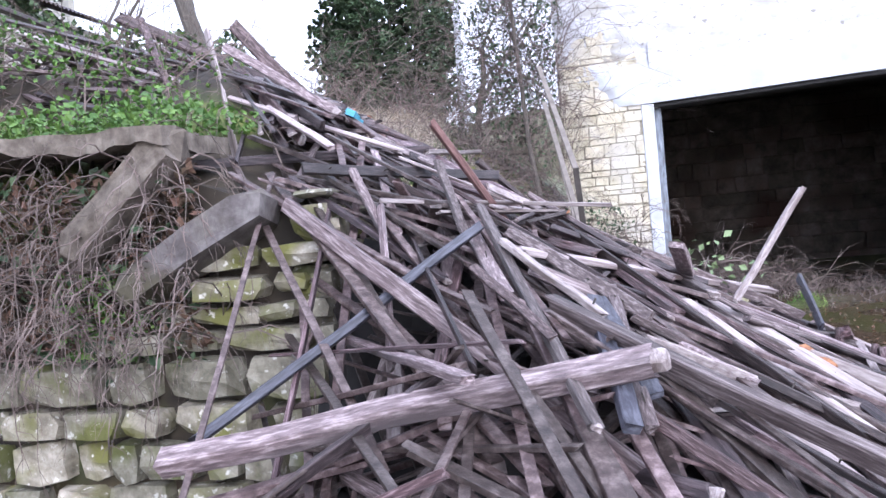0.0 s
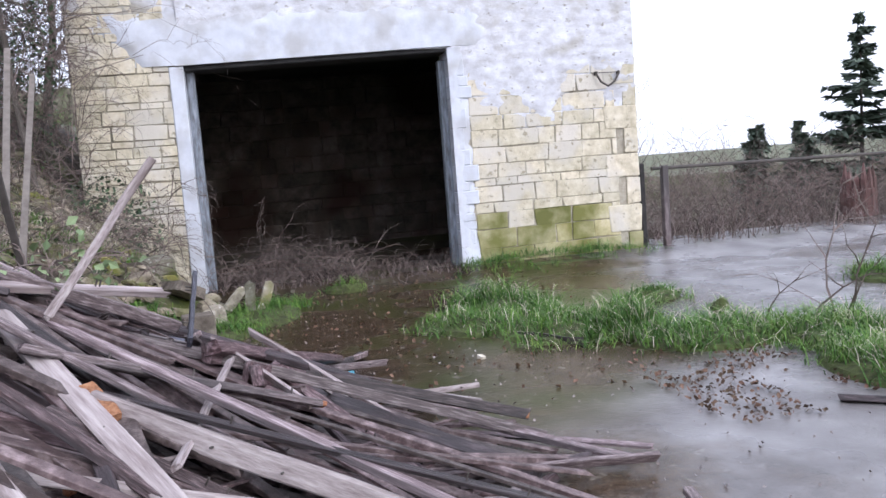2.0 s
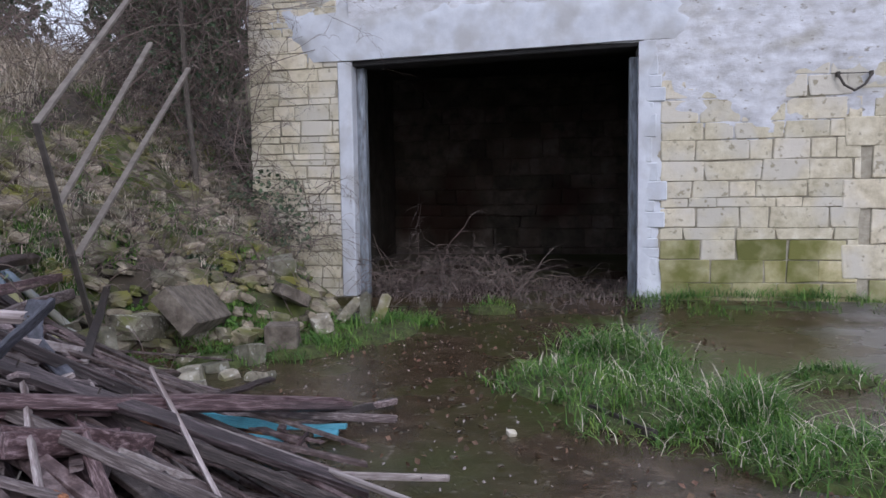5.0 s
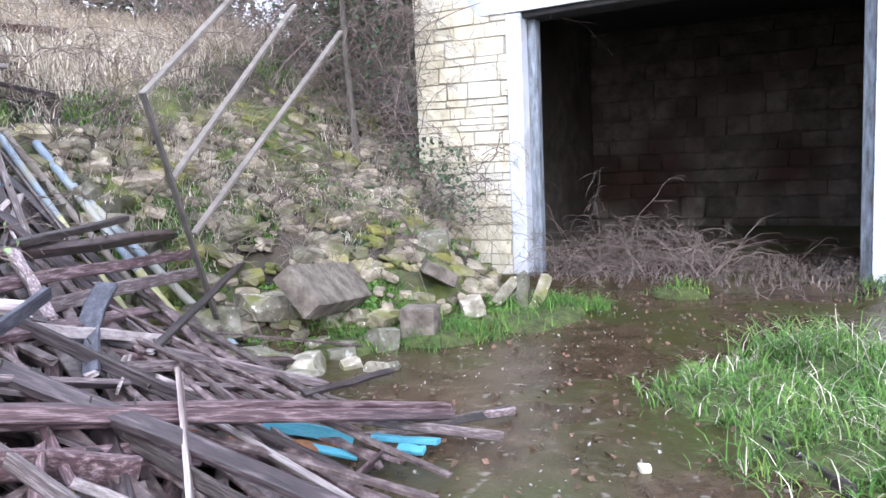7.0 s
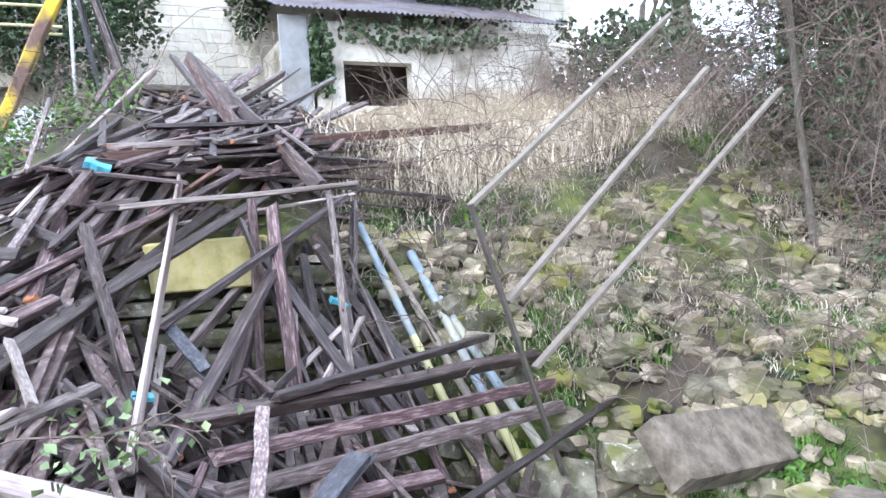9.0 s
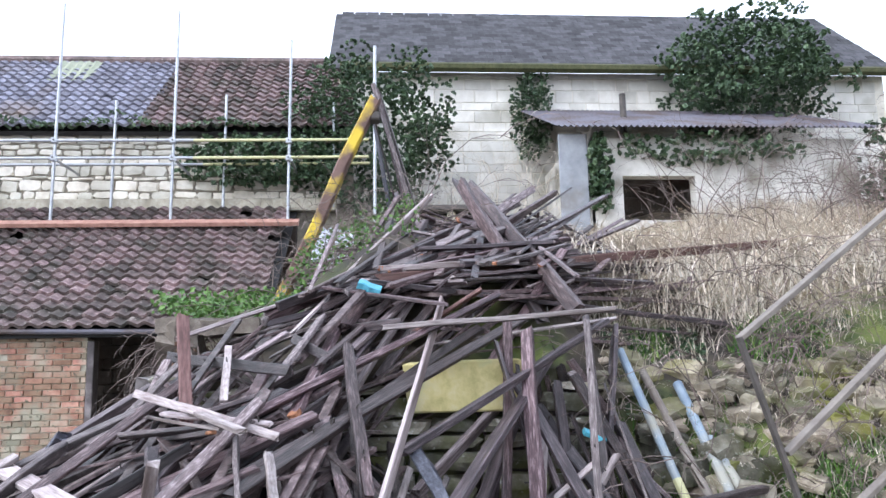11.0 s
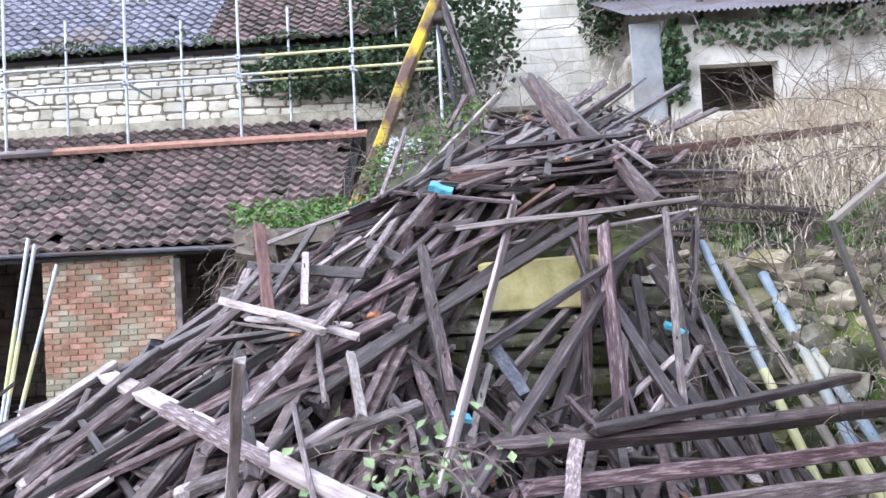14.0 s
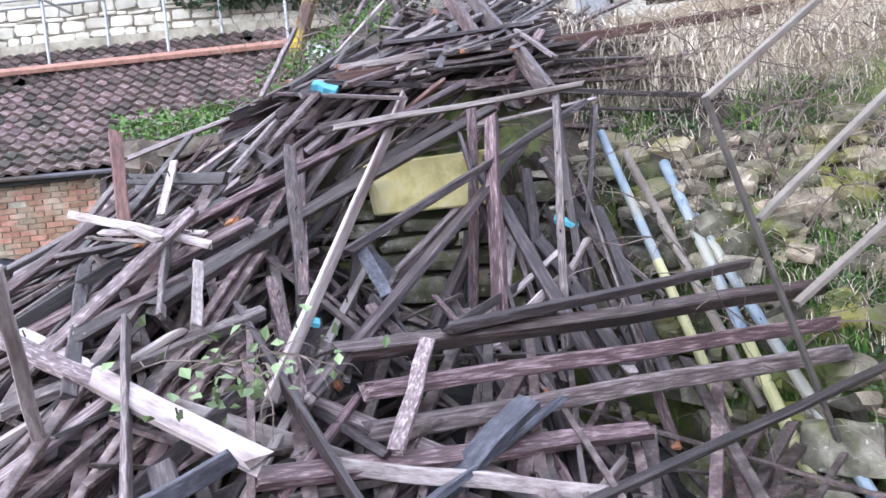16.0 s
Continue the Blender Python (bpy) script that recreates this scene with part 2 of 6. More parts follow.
def ground_material():
    """Wet brown mud, grey concrete to the east, earth and moss on the bank."""
    m = surface("yard_ground", [(0.022, 0.014, 0.007), (0.058, 0.038, 0.022), (0.1, 0.072, 0.048)], 5, 0.4, 0.6, stains=(0.045, 0.048, 0.012), stain_scale=0.9, stain_amount=0.55, spots=(0.16, 0.14, 0.11))
    n, link = m.node_tree.nodes, m.node_tree.links.new
    shade = n["Principled BSDF"]
    mud = shade.inputs["Base Color"].links[0].from_socket
    geo = n.new("ShaderNodeNewGeometry")
    axes = n.new("ShaderNodeSeparateXYZ")
    link(geo.outputs["Position"], axes.inputs["Vector"])
    wob = n.new("ShaderNodeTexNoise")
    wob.inputs["Scale"].default_value, wob.inputs["Detail"].default_value = 0.9, 6
    link(geo.outputs["Position"], wob.inputs["Vector"])

    def math_node(op, a, b):
        k = n.new("ShaderNodeMath")
        k.operation = op
        for i, v in enumerate((a, b)):
            if isinstance(v, (int, float)):
                k.inputs[i].default_value = v
            else:
                link(v, k.inputs[i])
        return k.outputs[0]

    def mask(v, low, high):
        k = n.new("ShaderNodeMapRange")
        k.inputs["From Min"].default_value, k.inputs["From Max"].default_value = low, high
        link(v, k.inputs["Value"])
        return k.outputs["Result"]

    def blend(f, a, b):
        k = n.new("ShaderNodeMix")
        k.data_type = "RGBA"
        link(f, k.inputs["Factor"])
        link(a, k.inputs["A"])
        link(b, k.inputs["B"])
        return k.outputs["Result"]

    def mottle(scale, low, high):
        k = n.new("ShaderNodeTexNoise")
        k.inputs["Scale"].default_value, k.inputs["Detail"].default_value = scale, 8
        link(geo.outputs["Position"], k.inputs["Vector"])
        r = n.new("ShaderNodeValToRGB")
        r.color_ramp.elements[0].position, r.color_ramp.elements[1].position = 0.35, 0.65
        r.color_ramp.elements[0].color, r.color_ramp.elements[1].color = (*low, 1), (*high, 1)
        link(k.outputs["Fac"], r.inputs["Fac"])
        return r.outputs["Color"]

    east = math_node("ADD", axes.outputs["X"], math_node("MULTIPLY", wob.outputs["Fac"], 1.6))
    slab = mask(east, 5.9, 6.6)
    near = mask(math_node("SUBTRACT", math_node("MULTIPLY", axes.outputs["X"], 0.7), axes.outputs["Y"]), -3.2, -2.5)
    near = math_node("MULTIPLY", near, mask(axes.outputs["X"], -3.6, -2.4))
    paved = math_node("MAXIMUM", slab, near)
    paved = math_node("MULTIPLY", paved, mask(wob.outputs["Fac"], 0.36, 0.5))
    col = blend(paved, mud, mottle(2.2, (0.105, 0.092, 0.088), (0.24, 0.225, 0.22)))
    bank = mask(math_node("ADD", axes.outputs["Z"], math_node("MULTIPLY", wob.outputs["Fac"], 0.2)), 0.2, 0.4)
    col = blend(bank, col, mottle(3.5, (0.02, 0.015, 0.01), (0.065, 0.05, 0.032)))
    moss = math_node("MULTIPLY", bank, mask(wob.outputs["Fac"], 0.5, 0.6))
    col = blend(moss, col, mottle(7, (0.04, 0.055, 0.012), (0.12, 0.14, 0.03)))
    thatch = math_node("MULTIPLY", mask(math_node("SUBTRACT", math_node("MULTIPLY", wob.outputs["Fac"], 0.8), axes.outputs["X"]), 2.6, 3.1), mask(axes.outputs["Y"], 6.3, 6.8))
    col = blend(thatch, col, mottle(9, (0.16, 0.13, 0.085), (0.36, 0.3, 0.21)))
    far = mask(math_node("ADD", axes.outputs["Y"], math_node("MULTIPLY", axes.outputs["X"], 0.35)), 15.5, 17)
    col = blend(far, col, mottle(0.6, (0.07, 0.075, 0.03), (0.13, 0.14, 0.06)))
    link(col, shade.inputs["Base Color"])
    dry = math_node("ADD", math_node("MULTIPLY", math_node("MAXIMUM", bank, far), 0.5), math_node("ADD", 0.06, math_node("MULTIPLY", wob.outputs["Fac"], 0.42)))
    link(dry, shade.inputs["Roughness"])
    return m


GROUND = ground_material()


# ---- helpers for building ----
rng = random.Random(7)


def thing(name, label="", category="", group="", kind="", at=(0, 0, 0)):
    ob = new(name)
    ob.empty_display_size = 0.05
    ob.location = at
    return tagged(ob, label, category, group, kind)


def mesh_of(name, bm):
    me = bpy.data.meshes.new(name)
    bm.to_mesh(me)
    bm.free()
    return me


def part(name, bm, material, parent=None, label="", smooth=False):
    """Links a bmesh as one mesh object, under a thing or a part if one is given. Its coordinates are the world's."""
    me = mesh_of(name, bm)
    me.materials.append(material)
    if smooth:
        me.polygons.foreach_set("use_smooth", [True] * len(me.polygons))
    ob = new(name, me)
    if parent:
        ob.parent = parent
        ob.matrix_parent_inverse = Matrix.Translation(-parent.location) if parent.type == "EMPTY" else Matrix()
    return tagged(ob, label)


def sheet(name, verts, faces, material, parent=None, label=""):
    me = bpy.data.meshes.new(name)
    me.from_pydata(verts, [], faces)
    me.materials.append(material)
    ob = new(name, me)
    if parent:
        ob.parent = parent
        ob.matrix_parent_inverse = Matrix.Translation(-parent.location) if parent.type == "EMPTY" else Matrix()
    return tagged(ob, label)


def add_box(bm, low, high, bevel=0.0):
    lo, hi = Vector(low), Vector(high)
    got = bmesh.ops.create_cube(bm, size=1, matrix=Matrix.LocRotScale((lo + hi) / 2, None, hi - lo))["verts"]
    if bevel:
        edges = list({e for v in got for e in v.link_edges})
        bmesh.ops.bevel(bm, geom=edges, offset=bevel, segments=1, affect="EDGES")
    return bm


def box(low, high, bevel=0.0):
    return add_box(bmesh.new(), low, high, bevel)


def add_tube(bm, points, radii, sides=8):
    rings = []
    for i, p in enumerate(points):
        p = Vector(p)
        a = Vector(points[max(0, i - 1)])
        b = Vector(points[min(len(points) - 1, i + 1)])
        q = (b - a).to_track_quat("Z", "Y")
        rings.append([bm.verts.new(p + q @ Vector((radii[i] * math.cos(2 * math.pi * k / sides), radii[i] * math.sin(2 * math.pi * k / sides), 0))) for k in range(sides)])
    for r, s in zip(rings, rings[1:]):
        for k in range(sides):
            bm.faces.new((r[k], r[(k + 1) % sides], s[(k + 1) % sides], s[k]))
    if sides > 2:
        bm.faces.new(list(reversed(rings[0])))
        bm.faces.new(rings[-1])
    return bm


def tube(a, b, r, sides=10):
    return add_tube(bmesh.new(), [a, b], [r, r], sides)


def rough_block(seed, jitter=0.06, bevel=0.09):
    """A unit stone: a bevelled cube with pushed corners."""
    r = random.Random(seed)
    bm = bmesh.new()
    bmesh.ops.create_cube(bm, size=1)
    for v in bm.verts:
        v.co += Vector([r.uniform(-jitter, jitter) for _ in range(3)])
    bmesh.ops.bevel(bm, geom=bm.edges[:], offset=bevel, segments=1, affect="EDGES")
    return mesh_of("block", bm)


BLOCKS = [rough_block(i) for i in range(6)]
CRAGS = [rough_block(20 + i, 0.16, 0.14) for i in range(6)]
NEAT = [rough_block(40 + i, 0.02, 0.04) for i in range(4)]
ASHLAR = [rough_block(70 + i, 0.035, 0.035) for i in range(6)]


def rugged_stone(seed):
    """A unit quarry stone with a broken, faceted face and knocked-off corners."""
    r = random.Random(seed)
    bm = bmesh.new()
    bmesh.ops.create_cube(bm, size=1)
    bmesh.ops.subdivide_edges(bm, edges=bm.edges[:], cuts=1, use_grid_fill=True)
    for v in bm.verts:
        corner = sum(abs(c) > 0.4 for c in v.co)
        v.co *= {1: 1.02, 2: 0.97, 3: 0.86}[corner]
        v.co += Vector([r.uniform(-0.075, 0.075) for _ in range(3)])
    return mesh_of("stone", bm)


RUGGED = [rugged_stone(i) for i in range(8)]
cache = {}


def piece_mesh(source, material):
    key = (source.name, material.name)
    if key not in cache:
        me = source.copy()
        me.materials.clear()
        me.materials.append(material)
        cache[key] = me
    return cache[key]


def pieces(name, parent, spots, sources, material, joined_material=None, limit=300):
    """Lays pieces, each (matrix with scale), as parts of parent; those past the limit join into one mesh of kind stuff."""
    for i, m in enumerate(spots[:limit]):
        ob = new(name, piece_mesh(sources[i % len(sources)], material))
        ob.parent = parent
        ob.matrix_parent_inverse = Matrix.Translation(-parent.location) if parent.type == "EMPTY" else Matrix()
        ob.matrix_basis = m
    rest = spots[limit:]
    if rest:
        verts, faces = [], []
        for i, m in enumerate(rest):
            me = sources[i % len(sources)]
            k = len(verts)
            verts += [tuple(m @ v.co) for v in me.vertices]
            faces += [[k + j for j in p.vertices] for p in me.polygons]
        ob = sheet(name + "_field", verts, faces, joined_material or material, parent)
        tagged(ob, kind="stuff")


def courses(u0, u1, z0, z1, high, wide, seed, gap=0.012, keep=None, sizes=0.35):
    """Stones in courses on a wall: (u, z, width, height) each."""
    r = random.Random(seed)
    z = z0
    while z < z1 - 0.03:
        h = min(high * r.uniform(1 - sizes, 1 + sizes), z1 - z)
        if z1 - z - h < 0.06:
            h = z1 - z
        u = u0 - r.uniform(0, wide * 0.5)
        while u < u1 - 0.02:
            w = wide * r.uniform(0.55, 1.55)
            a, b = max(u, u0), min(u + w, u1)
            if b - a > 0.05 and (keep is None or keep((a + b) / 2, z + h / 2, b - a, h)):
                yield (a + b) / 2, z + h / 2, b - a - gap, h - gap
            u += w
        z += h


def leafy(name, places, size, material, parent=None, label="", per=1, seed=3, droop=0.5):
    """Many small folded leaves, four corners each, at the places given."""
    r = random.Random(seed)
    verts, faces = [], []
    for p in places:
        for _ in range(per):
            s = size * r.uniform(0.6, 1.35)
            q = Euler((r.uniform(-1.2, 1.2) + droop, r.uniform(-1, 1), r.uniform(0, 6.3))).to_matrix()
            k = len(verts)
            c = Vector(p)
            for dx, dy, dz in ((0, -0.5, 0), (0.42, 0.05, 0.12), (0, 0.6, 0), (-0.42, 0.05, 0.12)):
                verts.append(tuple(c + q @ Vector((dx * s, dy * s, dz * s))))
            faces += [(k, k + 1, k + 2), (k, k + 2, k + 3)]
    ob = sheet(name, verts, faces, material, parent, label)
    return ob


def blades(name, roots, length, width, material, parent=None, label="", seed=5, lean=0.5):
    """Grass blades, bent, from the roots (x, y, z) given."""
    r = random.Random(seed)
    verts, faces = [], []
    for x, y, z in roots:
        a = r.uniform(0, 6.283)
        h = length * r.uniform(0.45, 1.3)
        b = lean * r.uniform(0.2, 1.3) * h
        dx, dy = math.cos(a), math.sin(a)
        w = width * r.uniform(0.6, 1.4)
        k = len(verts)
        for f, s in ((0, 1), (0.5, 0.8), (0.85, 0.45)):
            cx, cy, cz = x + dx * b * f * f, y + dy * b * f * f, z - 0.01 + h * f * (1 - 0.25 * f * lean)
            verts += [(cx - dy * w * s, cy + dx * w * s, cz), (cx + dy * w * s, cy - dx * w * s, cz)]
        verts.append((x + dx * b * 1.15, y + dy * b * 1.15, z + h * (1 - 0.4 * lean)))
        faces += [(k, k + 1, k + 3, k + 2), (k + 2, k + 3, k + 5, k + 4), (k + 4, k + 5, k + 6)]
    return sheet(name, verts, faces, material, parent, label)


def twigs(name, starts, length, radius, material, parent=None, label="", seed=9, rise=0.6, forks=2, arch=0.8):
    """Tangled, arching thin stems, three-sided tubes with side shoots."""
    r = random.Random(seed)
    verts, faces = [], []

    def stem(p, d, ln, rad, deep):
        pts = [p]
        n = 5
        for i in range(n):
            d = (d + Vector((r.uniform(-0.35, 0.35), r.uniform(-0.35, 0.35), r.uniform(-0.3, 0.2) - arch * 0.16 * i))).normalized()
            p = p + d * ln / n
            pts.append(p)
            if deep and i and r.random() < 0.65:
                stem(p, (d + Vector((r.uniform(-1, 1), r.uniform(-1, 1), r.uniform(-0.3, 0.9)))).normalized(), ln * r.uniform(0.3, 0.55), rad * 0.6, deep - 1)
        for a, b, f in zip(pts, pts[1:], range(n)):
            q = (b - a).to_track_quat("Z", "Y")
            k = len(verts)
            for c, rr in ((a, rad * (1 - 0.15 * f)), (b, rad * (1 - 0.15 * (f + 1)))):
                verts.extend(tuple(c + q @ Vector((rr * math.cos(t), rr * math.sin(t), 0))) for t in (0, 2.1, 4.2))
            faces.extend(((k, k + 1, k + 4, k + 3), (k + 1, k + 2, k + 5, k + 4), (k + 2, k, k + 3, k + 5)))

    for s in starts:
        stem(Vector(s), Vector((r.uniform(-1, 1), r.uniform(-1, 1), r.uniform(rise * 0.4, rise * 1.6))).normalized(), length * r.uniform(0.5, 1.4), radius * r.uniform(0.6, 1.4), forks)
    return sheet(name, verts, faces, material, parent, label)


def spread_on(n, x0, x1, y0, y1, seed, keep=None, height=None):
    r = random.Random(seed)
    got = []
    while len(got) < n:
        x, y = r.uniform(x0, x1), r.uniform(y0, y1)
        if keep is None or keep(x, y):
            got.append((x, y, (height or ground_z)(x, y)))
    return got


# ---- shape of the ground and of the timber heap ----
def lerp(a, b, k):
    return a + (b - a) * min(1.0, max(0.0, k))


def table(v, keys):
    """Piecewise straight curve through (v, value) pairs."""
    if v <= keys[0][0]:
        return keys[0][1]
    for (a, p), (b, q) in zip(keys, keys[1:]):
        if v <= b:
            return lerp(p, q, (v - a) / (b - a))
    return keys[-1][1]


TOE = ((3.85, -1.62), (6.2, -1.5), (6.5, -1.1), (7.2, -0.35), (8.3, 0.45), (9.4, 1.0), (10.4, 0.5), (11.2, 0.0), (30, 0.0))
TOP = ((3.85, -1.66), (6.2, -1.6), (6.6, -1.7), (8.0, -1.6), (11.0, -1.3), (30, -1.3))


def ground_z(x, y):
    """Height of the ground: a flat yard, a bank behind the stone wall, a rising terrace."""
    if y > 10.2 and x > -0.75 and (x > 3.7 or y > 10.9):
        return lerp(0.0, 0.1, (y - 10.2) / 0.6)
    if y < 3.85:
        return 0.05 if x < -3 else 0.0
    toe, top = table(y, TOE), table(y, TOP)
    if x >= toe:
        return 0.0
    high = table(y, ((3.85, 1.75), (6.2, 1.75), (6.8, 1.55), (8.0, 1.45), (11, 1.9), (30, 1.9)))
    z = lerp(0.0, high, (toe - x) / max(0.04, toe - top))
    ease = 1.0 if y > 5.2 else lerp(0.12, 1.0, (y - 3.85) / 1.35)
    z += 0.85 * ease * min(1.1, max(0.0, top - x))
    z += ease * table(-x, ((2.7, 0.0), (6.0, 0.5), (8.4, 1.25), (12.0, 2.0), (60.0, 3.0)))
    return z


def heap_z(x, y):
    """Height of the heap of timber; below the ground where there is none."""
    z = 1.22 - 0.53 * x - 0.42 * max(0.0, y - 4.75) - 0.18 * max(0.0, 4.4 - y) - 0.25 * max(0.0, 2.9 - y)
    if x < -0.6:
        z -= min(1.0, 2.0 * max(0.0, 3.9 - y)) * min(1.0, (-0.55 - x) * 2)
        z -= 1.6 * max(0.0, y - 4.95) * min(1.0, (-0.6 - x) * 2) * (1.0 if x > -1.7 else 0.0)
    if x < -1.7:
        middle = table(-x, ((1.7, 5.3), (2.2, 5.9), (5.0, 6.1)))
        z = table(-x, ((1.7, 2.25), (2.2, 2.5), (3.0, 2.85), (4.8, 3.45), (5.6, 2.6))) - 0.45 * max(0.0, abs(y - middle) - 0.55)
        z -= 3.0 * max(0.0, 4.35 - y)
    if x > 1.6:
        z -= 0.35 * (x - 1.6)
    return z - 0.6 * max(0.0, y - 7.2)


def surface_z(x, y):
    return max(ground_z(x, y), heap_z(x, y))

# ---- the ground ----
xs = sorted({round(v, 3) for v in list(np.arange(-9, 13, 0.16)) + [-1.7, -1.66, -1.62, -1.58, -0.75, -0.745] + [13 * 1.25 ** k for k in range(1, 27)] + [-9 - 1.5 * 1.28 ** k for k in range(1, 27)]})
ys = sorted({round(v, 3) for v in list(np.arange(-3, 16, 0.16)) + [3.84, 3.86, 10.9, 10.905] + [16 * 1.25 ** k for k in range(1, 26)] + [-3 - 1.5 * 1.28 ** k for k in range(1, 27)]})
gv = []
for yy in ys:
    for xx in xs:
        zz = ground_z(xx, yy)
        if zz > 0.15 and not (yy > 10.9 and xx > -0.75):
            zz += 0.16 * (noise.noise((xx * 1.3, yy * 1.3, 0)) + 0.6 * noise.noise((xx * 4, yy * 4, 3)))
        else:
            zz += 0.012 * noise.noise((xx * 0.8, yy * 0.8, 5))
        if abs(xx) > 60 or abs(yy) > 60:
            zz = lerp(zz, -1.0, (max(abs(xx), abs(yy)) - 60) / 60)
        if xx > 6.6 and yy > 12:
            zz = -0.08 * min(14, yy - 12)
        gv.append((xx, yy, zz))
nx = len(xs)
gf = [(j * nx + i, j * nx + i + 1, (j + 1) * nx + i + 1, (j + 1) * nx + i) for j in range(len(ys) - 1) for i in range(nx - 1)]
ground = sheet("ground", gv, gf, GROUND)
tagged(ground, "wet brown mud yard with grey concrete and mossy bank", "ground", kind="structure")

# ---- the whitewashed store with the open bay ----
FACE = 11.0
L, R, HEAD = 0.55, 3.78, 2.92
WEST, EAST, TOPZ, BACK = -0.72, 6.36, 6.2, 16.5
store = thing("store_building", "whitewashed limestone store with a wide open bay", "building", kind="structure", at=(2.8, 13, 0))


def core(x0, x1, z0, z1):
    return box((x0, FACE + 0.012, z0), (x1, FACE + 0.5, z1))


part("wall_south_west", core(WEST, L - 0.02, -0.1, TOPZ), MORTAR, store)
part("wall_south_east", core(R + 0.02, EAST, -0.1, TOPZ), MORTAR, store)
part("wall_south_head", core(L - 0.02, R + 0.02, HEAD + 0.02, TOPZ), MORTAR, store)


def patchy(x0, x1, z0, z1, depth, fn, name, material, seed, rubble=False):
    """A skin of render with an uneven, wandering edge; fn gives its thickness mask."""
    step = 0.04
    nu, nv = int((x1 - x0) / step) + 1, int((z1 - z0) / step) + 1
    verts, faces = [], []
    for j in range(nv + 1):
        for i in range(nu + 1):
            x, z = x0 + (x1 - x0) * i / nu, z0 + (z1 - z0) * j / nv
            k = fn(x, z) + 0.5 * noise.noise((x * 1.7, z * 2.2, seed)) + 0.3 * noise.noise((x * 6, z * 8, seed))
            bulge = 0.006 * noise.noise((x * 5, z * 9, seed + 4)) + 0.003 * noise.noise((x * 17, z * 25, 1))
            if rubble:
                row = z / 0.15 + 0.5 * noise.noise((x * 0.9, z * 1.5, 3))
                across = x / 0.34 + 0.37 * math.floor(row) + 0.4 * noise.noise((x * 1.3, math.floor(row), 9))
                groove = max(0.0, 1 - 7 * min(row % 1, 1 - row % 1)) + 0.7 * max(0.0, 1 - 13 * min(across % 1, 1 - across % 1))
                bulge += 0.016 * groove * max(0.0, 0.5 + noise.noise((x * 1.1, z * 1.1, seed + 7)))
                bulge += 0.03 * max(0.0, noise.noise((x * 4.3, z * 9, seed + 2)) - 0.42)
            verts.append((x, FACE - max(-0.05, min(depth, k * 0.06)) + bulge, z))
    for j in range(nv):
        for i in range(nu):
            a = j * (nu + 1) + i
            faces.append((a, a + 1, a + nu + 2, a + nu + 1))
    ob = sheet(name, verts, faces, material, store)
    ob.data.polygons.foreach_set("use_smooth", [True] * len(faces))
    return ob


patchy(R + 0.05, EAST, 1.2, TOPZ, 0.03, lambda x, z: (z - 2.2 + 0.1 * math.sin(x * 3)) * 0.95, "upper_render", RENDER, 2.0, True)
patchy(WEST, L - 0.0, 1.4, TOPZ, 0.03, lambda x, z: (z - 3.6) * 1.3, "upper_render", RENDER, 5.0, True)
patchy(L - 0.02, R + 0.08, HEAD + 0.0, TOPZ, 0.03, lambda x, z: (z - 3.1) * 1.2, "upper_render", RENDER, 8.0, True)
# smooth render round the bay
part("lintel", box((L - 0.1, FACE + 0.0, HEAD), (R + 0.1, FACE + 0.42, HEAD + 0.4), 0.012), LINTEL, store)
patchy(L - 1.1, R + 1.1, HEAD, HEAD + 0.95, 0.036, lambda x, z: 2.4 * min(1.0, (HEAD + 0.62 - z) * 1.5, (x - L + 0.85 - 0.9 * max(0.0, HEAD + 0.4 - z)) * 1.6, (R + 0.6 - x) * 1.2), "lintel_render", LINTEL, 13.0)
patchy(R, R + 0.6, 0.1, HEAD, 0.036, lambda x, z: 4.0 * (R + 0.17 + 0.02 * z - x), "jamb_skin", LINTEL, 17.0)
part("jamb_render", box((L - 0.17, FACE - 0.03, 0.1), (L, FACE + 0.45, HEAD - 0.08), 0.012), LINTEL, store)
jamb_edge = bmesh.new()
zz = 0.0
while zz < HEAD:
    hh = rng.uniform(0.1, 0.28)
    add_box(jamb_edge, (R, FACE - 0.028, zz), (R + rng.uniform(0.14, 0.32), FACE + 0.45, min(HEAD, zz + hh)), 0.012)
    zz += hh
part("jamb_render", jamb_edge, LINTEL, store)
for x0, x1 in ((L - 0.004, L + 0.1), (R - 0.09, R + 0.004)):
    part("door_post", box((x0, FACE + 0.16, 0.02), (x1, FACE + 0.3, HEAD - 0.13), 0.01), surface("peeling_blue_grey_post", [(0.08, 0.07, 0.065), (0.2, 0.22, 0.25), (0.34, 0.37, 0.42)], 6, 0.8, 0.5, stretch=(4, 4, 0.7)), store, "peeling blue-grey timber post")
part("head_beam", box((L, FACE + 0.02, HEAD - 0.06), (R, FACE + 0.42, HEAD + 0.01), 0.01), BLACK, store, "dark timber head beam")
# the head of the bay has sagged towards the west
for ob in store.children:
    if ob.name.split(".")[0] in ("wall_south_head", "lintel", "lintel_render", "head_beam"):
        for v in ob.data.vertices:
            if v.co.z < 4:
                v.co.z += 0.02 + 0.028 * (min(max(v.co.x, L), R) - R)
